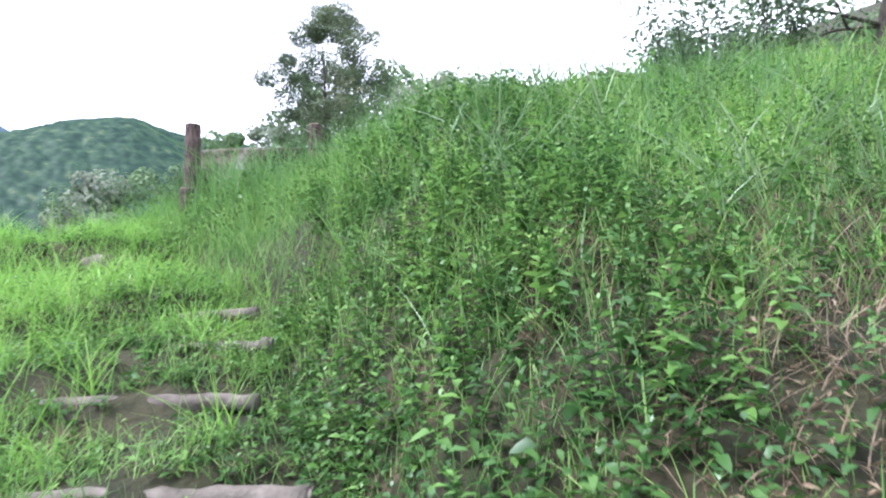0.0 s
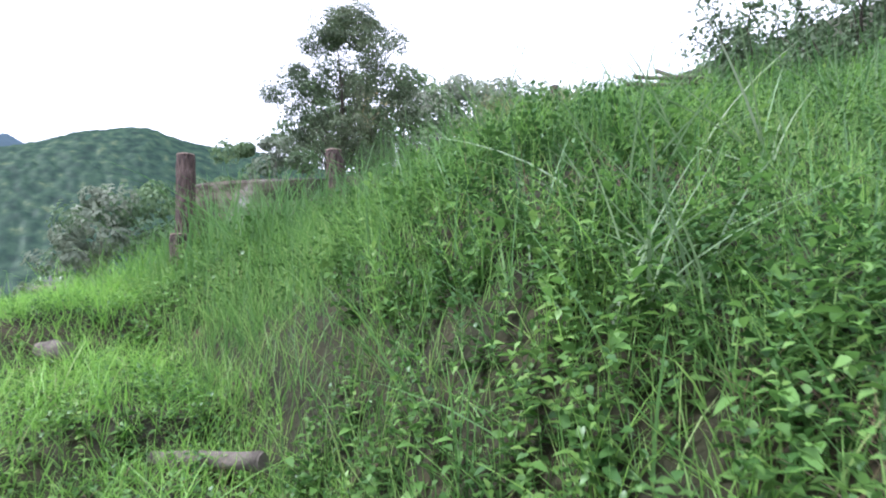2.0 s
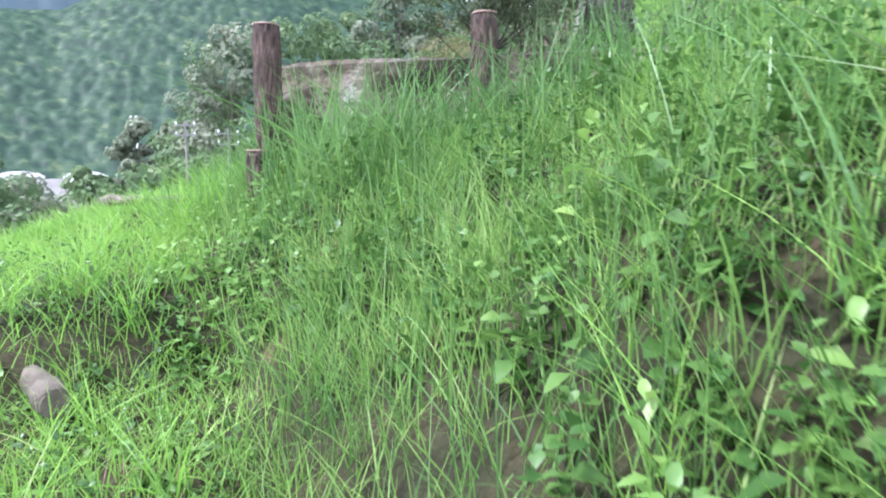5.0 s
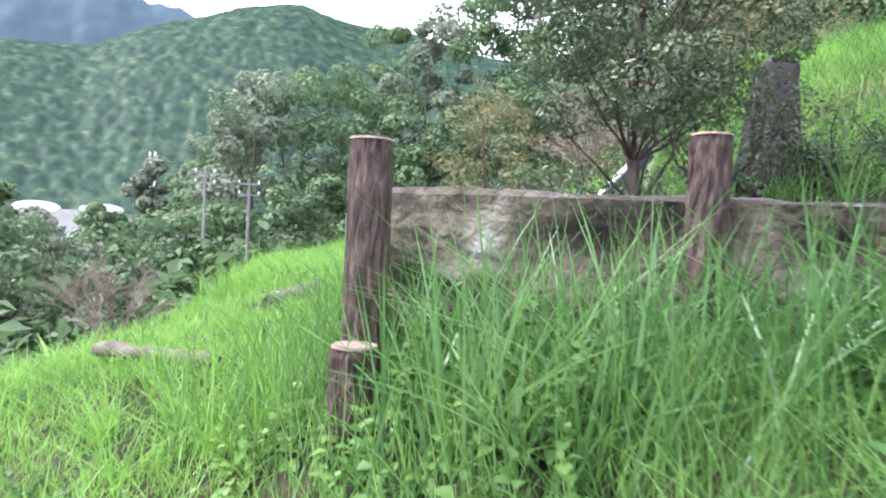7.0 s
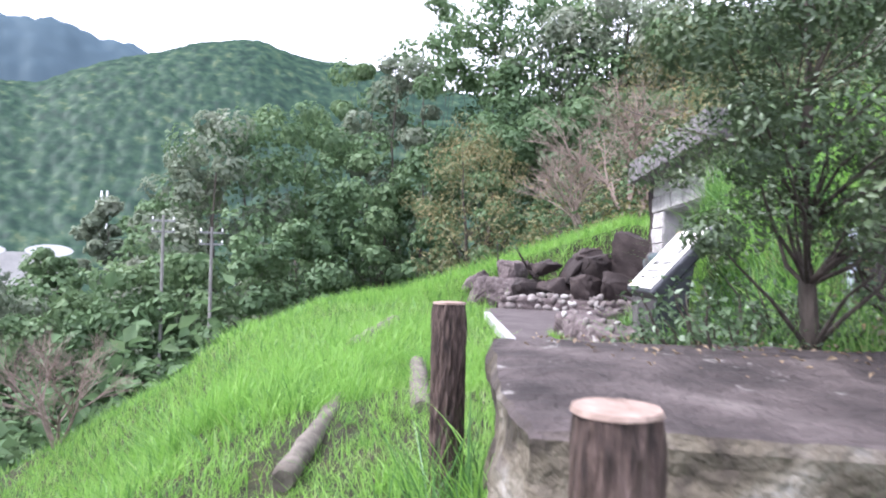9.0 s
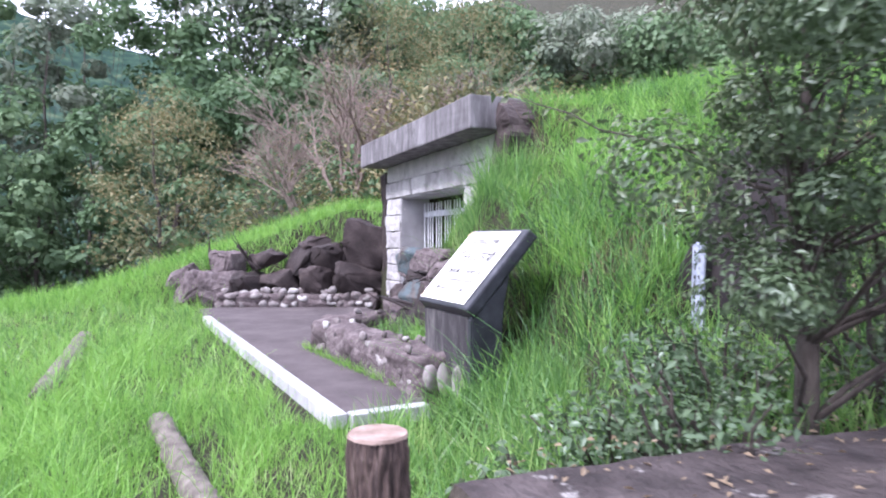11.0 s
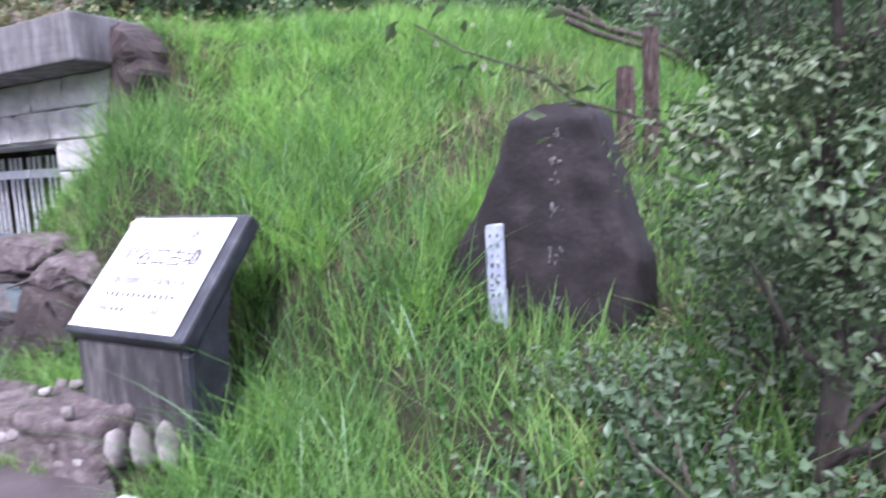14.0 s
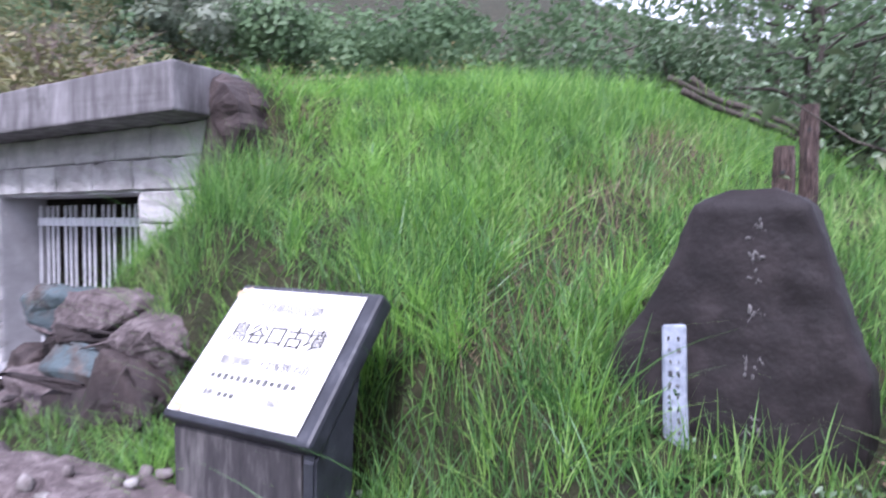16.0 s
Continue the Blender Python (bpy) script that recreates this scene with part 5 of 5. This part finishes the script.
def tree(name, x, y, z, tall, spread, leaf, count, mat, label, seed, crown_from=0.35, clumps=60, trunk=0.2, shape=(1.0, 0.6), group="", flat=1.0, category="tree", droop=0.0, shift=(0.0, 0.0), puff=0.27):
    """A tree: tapered trunk, limbs that reach for the clumps of the crown, and many leaves about each clump."""
    rnd = random.Random(seed)
    thing = empty(name, (x, y, z))
    tagged(thing, label, category, group)
    bm = bmesh.new()
    pts, rad = limb((x, y, z - 0.1), (x + rnd.uniform(-0.06, 0.06) * tall, y + rnd.uniform(-0.06, 0.06) * tall, z + tall * 0.9), trunk, trunk * 0.15, tall * 0.012, rnd, 9)
    tube_bm(pts, rad, 10, True, bm)
    c_list, c_rad = [], []
    for k in range(clumps):
        t = crown_from + (1 - crown_from) * (k + rnd.random()) / clumps
        q = (t - crown_from) / (1 - crown_from)
        ring_r = spread * (math.sin(math.pi * min(0.97, 0.16 + 0.84 * q)) ** 0.65) * rnd.uniform(0.45, 1.05)
        a = k * 2.39996 + rnd.uniform(-0.5, 0.5)
        p = Vector((x + ring_r * math.cos(a) + shift[0] * q, y + ring_r * math.sin(a) + shift[1], z + tall * t * flat + rnd.uniform(-0.05, 0.05) * tall - droop * ring_r))
        c_list.append(p)
        c_rad.append(spread * rnd.uniform(0.6, 1.25) * puff)
        if k % 2 == 0:
            st = pts[min(len(pts) - 2, int((t * 0.8) * (len(pts) - 1)))]
            lp, lr = limb(st, p, trunk * 0.28 * (1.1 - q), trunk * 0.04, spread * 0.05, rnd, 5)
            tube_bm(lp, lr, 5, False, bm)
    part("trunk", bm, BARK, thing, "", True)
    cl = np.array(c_list)
    cr = np.array(c_rad)
    pick = rng.integers(0, clumps, count)
    dirs = rng.normal(0, 1, (count, 3))
    dirs /= np.linalg.norm(dirs, axis=1, keepdims=True)
    rr = rng.uniform(0.35, 1.0, count) ** 0.5
    centres = cl[pick] + dirs * (cr[pick] * rr)[:, None] * np.array((1, 1, 0.72))
    leaf_stuff("crown", centres, dirs + UP * 0.35, leaf, mat, "", shape, jitter=0.22, parent=thing)
    return thing


# the small evergreen behind the boulder
small_tree = tree("evergreen_tree", -0.62, 7.98, 2.05, 2.35, 0.76, 0.031, 38000, EVERGREEN, "small dark evergreen tree with fine leaves behind the boulder", 3, 0.27, 96, 0.046, (1.0, 0.5), category="tree", shift=(0.15, -0.28))

lp, lr = limb((-0.66, 7.95, 3.0), (-1.4, 8.8, 3.5), 0.007, 0.002, 0.03, random.Random(8), 9)
part("branch", tube_bm(lp, lr, 6), BARK, small_tree, "thin bare branch with a few leaves", True)
tw = np.array([lp[i % 9] for i in range(70)]) + rng.normal(0, 0.05, (70, 3))
leaf_stuff("sprig", tw, np.repeat(UP[None], 70, 0), 0.05, EVERGREEN, "", (1, 0.5), jitter=0.6, parent=small_tree)["kind"] = "stuff"


def shrub(x, y, z, tall, spread, leaf, count, mat, label, seed, group="shrubs", name="shrub"):
    rnd = random.Random(seed)
    thing = empty(name, (x, y, z))
    tagged(thing, label, "shrub", group)
    bm = bmesh.new()
    tips = []
    for k in range(16):
        a = rnd.uniform(0, 6.28)
        r = spread * math.sqrt(rnd.random())
        tip = (x + r * math.cos(a), y + r * math.sin(a), z + tall * rnd.uniform(0.5, 1.0))
        lp, lr = limb((x + r * 0.2 * math.cos(a), y + r * 0.2 * math.sin(a), z - 0.05), tip, 0.012 + 0.006 * tall, 0.003, tall * 0.06, rnd, 6)
        tube_bm(lp, lr, 5, False, bm)
        tips += [(p, i / 5) for i, p in enumerate(lp) if i > 0]
    part("stem", bm, BARK, thing)
    tp = np.array([t[0] for t in tips])
    pick = rng.integers(0, len(tp), count)
    dirs = rng.normal(0, 1, (count, 3))
    centres = tp[pick] + dirs * np.array((0.12, 0.12, 0.1)) * spread
    leaf_stuff("foliage", centres, dirs * 0.5 + UP, leaf, mat, "", (1.0, 0.55), jitter=0.5, parent=thing)
    return thing


for k, (x, y, tl, sp, n) in enumerate(((-1.15, 8.3, 0.4, 0.4, 1300), (-0.6, 8.45, 0.45, 0.4, 1300), (-1.5, 8.2, 0.3, 0.3, 700), (-0.1, 8.1, 0.9, 0.45, 1700), (-1.0, 8.0, 0.45, 0.45, 1200), (-0.95, 8.75, 0.22, 0.4, 700), (-0.3, 8.8, 0.2, 0.35, 500), (0.5, 8.25, 0.5, 0.4, 1300), (1.1, 8.35, 0.6, 0.5, 1500))):
    shrub(x, y, h1(x, y), tl, sp, 0.04, n, SHRUB, "scrubby grey-green shrub beside the small tree", 30 + k)

# trees right of the mound whose branches hang into view
tree("broadleaf_tree", 5.6, 6.1, h1(5.6, 6.1), 4.6, 3.3, 0.08, 4200, BROAD, "spreading broadleaf tree above the bank", 21, 0.4, 60, 0.1, droop=0.03, shift=(-1.0, 0.0))
tree("broadleaf_tree", 8.2, 10.6, h1(8.2, 10.6), 5.5, 3.4, 0.13, 9000, BROAD, "spreading broadleaf tree on the mound's shoulder", 22, 0.2, 60, 0.16, droop=0.12)
for k, (x, y, tl, sp) in enumerate(((4.6, 9.6, 1.2, 1.0), (5.8, 11.6, 1.1, 1.1), (5.2, 8.4, 1.3, 1.1), (7.2, 13.2, 1.2, 1.2))):
    shrub(x, y, h1(x, y), tl, sp, 0.09, 2600, SHRUB, "dense green shrub on the mound's shoulder", 60 + k)

# the wood beyond: rows of broadleaf trees below the slope and behind the tomb
# bearing left of north and distance from the boulder, height of the top as an angle, spread, pale or not
FOREST = ((28, 38, 12.5, 6.5, 0), (31, 36, 10.5, 4.6, 1), (23, 40, 12, 5.5, 0), (33, 40, 9, 4.2, 1), (19, 36, 9, 4.5, 0), (42, 30, -3.5, 4.0, 0), (46, 34, -2.5, 4.5, 1), (38, 27, -2, 3.5, 0), (33, 27, -0.5, 3.5, 0),
          (50, 30, -3, 4.5, 0), (43, 60, -0.4, 5.0, 0), (28, 26, 0.5, 3.5, 0), (56, 36, 1.5, 5.0, 0), (24, 26, 2.5, 3.0, 0), (35, 60, 4.5, 6.0, 0), (39.5, 70, 3.9, 4.2, 1), (50.5, 70, 1.5, 5, 0), (48, 80, -0.6, 6, 1), (62, 44, 2, 6, 0),
          (20, 44, 16.5, 4.5, 0), (16, 42, 18.5, 5.0, 1), (12, 45, 21, 5.5, 0), (8, 40, 22, 5.5, 0), (3, 42, 22, 6.0, 0), (-3, 40, 21, 6.0, 1), (-10, 40, 19, 6.0, 0), (-18, 38, 18, 6.0, 0), (-26, 36, 17, 6.0, 1),
          (-34, 34, 16, 6.0, 0), (-44, 30, 17, 5.5, 0), (-55, 26, 19, 5.0, 0), (-68, 24, 18, 5.0, 1), (-80, 24, 17, 5.0, 0), (14, 34, 10, 4.0, 0), (8, 32, 11, 4.0, 0), (2, 32, 12, 4.0, 0), (-6, 33, 13, 4.5, 0), (-14, 33, 14, 4.5, 0))
for k, (bear, far, el, sp, pale) in enumerate(FOREST):
    x, y = -1.6 - far * math.sin(radians(bear)), 4.9 + far * math.cos(radians(bear))
    z = h1(x, y)
    tree("broadleaf_tree", x, y, z, 2.6 + far * math.tan(radians(el)) - z, sp, 0.008 * far + 0.045, 7500 if bear > -50 else 3000, PALE if pale else BROAD,
         "pale olive broadleaf tree in the wood" if pale else "dark green broadleaf tree in the wood", 100 + k, 0.12, 55, 0.25, (1.0, 0.7), "woodland trees", puff=0.25)
for k, (x, y, tl, sp) in enumerate(((-4.9, 24.5, 6.7 - h1(-4.9, 24.5), 1.9), (2.0, 29, 6.0, 2.6), (5.0, 30, 6.5, 2.8))):
    tree("autumn_tree", x, y, h1(x, y), tl, sp, 0.11, 6000, RUST, "thin rusty-brown autumn tree at the wood's edge", 200 + k, 0.2, 60, 0.08, (1.0, 0.4), "autumn trees", puff=0.36)


def bare_tree(x, y, z, tall, spread, label, seed):
    """A leafless tree: twigs forked three times, arching outwards."""
    rnd = random.Random(seed)
    thing = empty("bare_tree", (x, y, z))
    tagged(thing, label, "tree", "bare trees")
    wood, fine = bmesh.new(), bmesh.new()

    def grow(p, d, length, r, depth):
        q = p + d * length
        mid = p.lerp(q, 0.5) + Vector((rnd.uniform(-1, 1), rnd.uniform(-1, 1), 0.3)) * length * 0.07
        tube_bm([p, mid, q], [r, r * 0.8, r * 0.6], 5 if depth > 1 else 3, False, wood if depth > 2 else fine)
        if depth:
            for _ in range(4 if depth > 1 else 5):
                e = (d + Vector((rnd.uniform(-1, 1), rnd.uniform(-1, 1), rnd.uniform(-0.35, 0.5))) * spread).normalized()
                grow(p.lerp(q, rnd.uniform(0.5, 1.0)), e, length * rnd.uniform(0.5, 0.8), r * 0.5, depth - 1)

    for _ in range(4):
        d = Vector((rnd.uniform(-0.6, 0.6), rnd.uniform(-0.6, 0.6), 1)).normalized()
        grow(Vector((x + rnd.uniform(-0.1, 0.1), y + rnd.uniform(-0.1, 0.1), z - 0.1)), d, tall * 0.36, tall * 0.012, 4)
    part("trunk", wood, TWIG, thing)
    tagged(part("crown", fine, TWIG, thing, "spray of fine leafless twigs"), kind="stuff")
    return thing


for k, (x, y, tl) in enumerate(((-0.2, 25.5, 6.2), (2.4, 25.0, 6.0), (-1.6, 23.2, 3.8), (4.8, 25.5, 6.0))):
    bare_tree(x, y, h1(x, y), tl, 0.9, "leafless grey-brown tree with arching twigs behind the tomb", 1 + k)
bare_tree(-9.0, 25.7, h1(-9.0, 25.7), 3.0, 0.9, "small leafless reddish tree on the lawn's edge", 14)
bare_tree(-11.0, 15.3, h1(-11.0, 15.3), 3.0, 0.8, "small leafless pale shrub below the slope", 15)

# scrub on the wooded slope
sc = np.stack([rng.uniform(-14, 22, 5200), rng.uniform(23, 44, 5200)], -1)
sc_h = height(sc[:, 0], sc[:, 1])
cen = np.repeat(np.stack([sc[:, 0], sc[:, 1], sc_h + rng.uniform(0.1, 1.2, 5200)], -1), 10, 0) + rng.normal(0, 0.35, (52000, 3))
leaf_stuff("undergrowth", cen[:22000], np.repeat(UP[None], 22000, 0), 0.2, RUST, "brownish scrub and dry undergrowth on the wooded slope", (1, 0.5), "undergrowth", 0.8)
leaf_stuff("undergrowth", cen[22000:48000], np.repeat(UP[None], 26000, 0), 0.24, BROAD, "dark green undergrowth on the wooded slope", (1, 0.55), "undergrowth", 0.8)
sb = np.stack([rng.uniform(0.5, 15, 2600), rng.uniform(20.3, 27, 2600)], -1)
cen = np.repeat(np.stack([sb[:, 0], sb[:, 1], height(sb[:, 0], sb[:, 1]) + rng.uniform(0.1, 2.9, 2600)], -1), 10, 0) + rng.normal(0, 0.3, (26000, 3))
leaf_stuff("dry_scrub", cen, np.repeat(UP[None], 26000, 0), 0.18, RUST, "brownish dry scrub behind the mound", (1, 0.45), "scrub", 0.8)
# bushes down the valley side
vb = np.stack([rng.uniform(-70, -9, 1500), rng.uniform(2, 60, 1500)], -1)
ok = along_track(vb[:, 0], vb[:, 1])[0] < -8.5
vb = vb[ok]
vz = height(vb[:, 0], vb[:, 1])
cen = np.repeat(np.stack([vb[:, 0], vb[:, 1], vz + rng.uniform(0.2, 1.6, len(vb))], -1), 26, 0)
cen += rng.normal(0, 0.85, cen.shape)
leaf_stuff("bushes", cen, np.repeat(UP[None], len(cen), 0), 0.5, BROAD, "rounded green bushes filling the valley side", (1, 0.6), "bushes", 0.7)

# ---- hills ----
def hill(name, a0, a1, d0, d1, crest, mat, cell, label, seed, na, nd):
    """A wooded hill as a sheet of tree crowns; crest gives the height of its ridge by bearing, left of north."""
    A, D = np.meshgrid(np.radians(np.linspace(a0, a1, na)), np.linspace(0, 1, nd))
    dist = d0 + (d1 - d0) * D
    X, Y = -np.sin(A) * dist, np.cos(A) * dist
    ridge = crest(np.degrees(A))
    Z = -9 + (ridge + 9) * np.sin(np.clip(D / 0.85, 0, 1) * np.pi / 2) ** 1.3 - 30 * np.clip(D - 0.85, 0, 1)
    Z += (ridge * 0.1) * ripple(X / 60, Y / 60, 1.0, seed) * np.clip(D, 0, 0.6)

    def crowns(x, y, cell):
        i, j = np.floor(x / cell), np.floor(y / cell)
        best = np.full_like(x, 0.42)
        for di in (-1, 0, 1):
            for dj in (-1, 0, 1):
                ii, jj = i + di, j + dj
                hsh = np.sin(ii * 127.1 + jj * 311.7 + seed) * 43758.5453
                ra = hsh - np.floor(hsh)
                hsh = np.sin(ii * 269.5 + jj * 183.3 + seed) * 24634.633
                rb = hsh - np.floor(hsh)
                q = np.hypot(x - (ii + ra) * cell, y - (jj + rb) * cell) / (cell * (0.55 + 0.3 * rb))
                best = np.maximum(best, (0.6 + 0.5 * ra) * np.sqrt(np.clip(1 - q * q, 0, 1)))
        return best * cell * 0.42

    Z += crowns(X, Y, cell) + 0.8 * crowns(X + 40, Y, cell * 0.5)
    idx = np.arange(na * nd).reshape(nd, na)
    q = np.stack([idx[:-1, :-1], idx[:-1, 1:], idx[1:, 1:], idx[1:, :-1]], -1).reshape(-1, 4)
    ob = bulk(name, np.stack([X, Y, Z], -1).reshape(-1, 3), q, mat, 4)
    ob.data.shade_smooth()
    tagged(ob, label, "hill", kind="structure")


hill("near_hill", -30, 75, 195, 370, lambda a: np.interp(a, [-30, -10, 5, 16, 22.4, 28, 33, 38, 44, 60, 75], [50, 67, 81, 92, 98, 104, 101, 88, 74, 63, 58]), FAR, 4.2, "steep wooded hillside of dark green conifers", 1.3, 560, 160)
hill("far_hill", 20, 110, 470, 640, lambda a: np.interp(a, [20, 30, 38, 42, 46, 54, 70, 110], [140, 158, 172, 178, 176, 168, 160, 150]), FARTHEST, 12.0, "distant wooded ridge, haze put into its blue-green colour", 4.1, 260, 60)

# ---- far house, poles, mast ----
house = empty("house", (-124, 126, -4))
tagged(house, "low white-roofed building in the valley", "house")
part("wall", box_bm(pose(-124, 126, -0.9, 0, 0, 45), 19, 8, 8), WALLPAINT, house)
for k in (-6, 6):
    b = bmesh.new()
    bmesh.ops.create_cone(b, cap_ends=True, segments=24, radius1=4.6, radius2=4.6, depth=8.4, matrix=pose(-124 + k * 0.75, 126 + k * 0.75, 3.4, 0, 0, 45) @ Matrix.Diagonal((1, 1, 0.3, 1)) @ pose(0, 0, 0, 90, 0, 0))
    part("roof", b, ROOF, house, "white barrel roof")


def utility_pole(x, y, foot, top, label):
    thing = empty("utility_pole", (x, y, foot))
    tagged(thing, label, "utility pole", "utility poles")
    part("pole", tube_bm([(x, y, foot), (x, y, (foot + top) / 2), (x, y, top)], [0.075, 0.065, 0.05], 12), POLECON, thing)
    for k in (0.2, 0.6):
        part("crossarm", box_bm(pose(x, y, top - k, 0, 0, 35), 0.8, 0.06, 0.06), DARKSTEEL, thing)
        for j in (-0.35, 0.35):
            part("insulator", tube_bm([(x + j * 0.82, y + j * 0.57, top - k + 0.05), (x + j * 0.82, y + j * 0.57, top - k + 0.15)], [0.035, 0.025], 8), ROOF, thing)


utility_pole(-14.2, 25.4, h1(-14.2, 25.4), 3.65, "pale concrete utility pole among the trees")
utility_pole(-16.6, 26.1, h1(-16.6, 26.1), 4.1, "slim grey utility pole among the trees")
utility_pole(-66, 64, -9, 3.0, "slim grey utility pole in the valley")
mast = empty("radio_mast", (-87.8, 109.1, 4))
tagged(mast, "white antenna mast rising behind a tree", "antenna mast")
for dx in (-0.6, 0.6):
    part("upright", box_bm(pose(-87.8 + dx, 109.1, 9.5), 0.25, 0.25, 10), ROOF, mast)
part("crossbar", box_bm(pose(-87.8, 109.1, 12.4), 3.4, 0.3, 0.5), ROOF, mast)

# dead branches lying on the mound's shoulder
for k, (a, b) in enumerate((((3.1, 10.6, 4.15), (4.6, 9.4, 4.1)), ((3.3, 10.8, 4.35), (4.9, 9.6, 4.2)), ((3.6, 10.7, 4.5), (4.4, 9.2, 4.0)))):
    lp, lr = limb((a[0], a[1], h1(a[0], a[1]) + 0.35), (b[0], b[1], h1(b[0], b[1]) + 0.1), 0.035, 0.015, 0.08, random.Random(k), 7)
    tagged(mesh_object("dead_branch", tube_bm(lp, lr, 7), BARK, True), "dark fallen branch lying in the grass", "branch", "fallen branches")
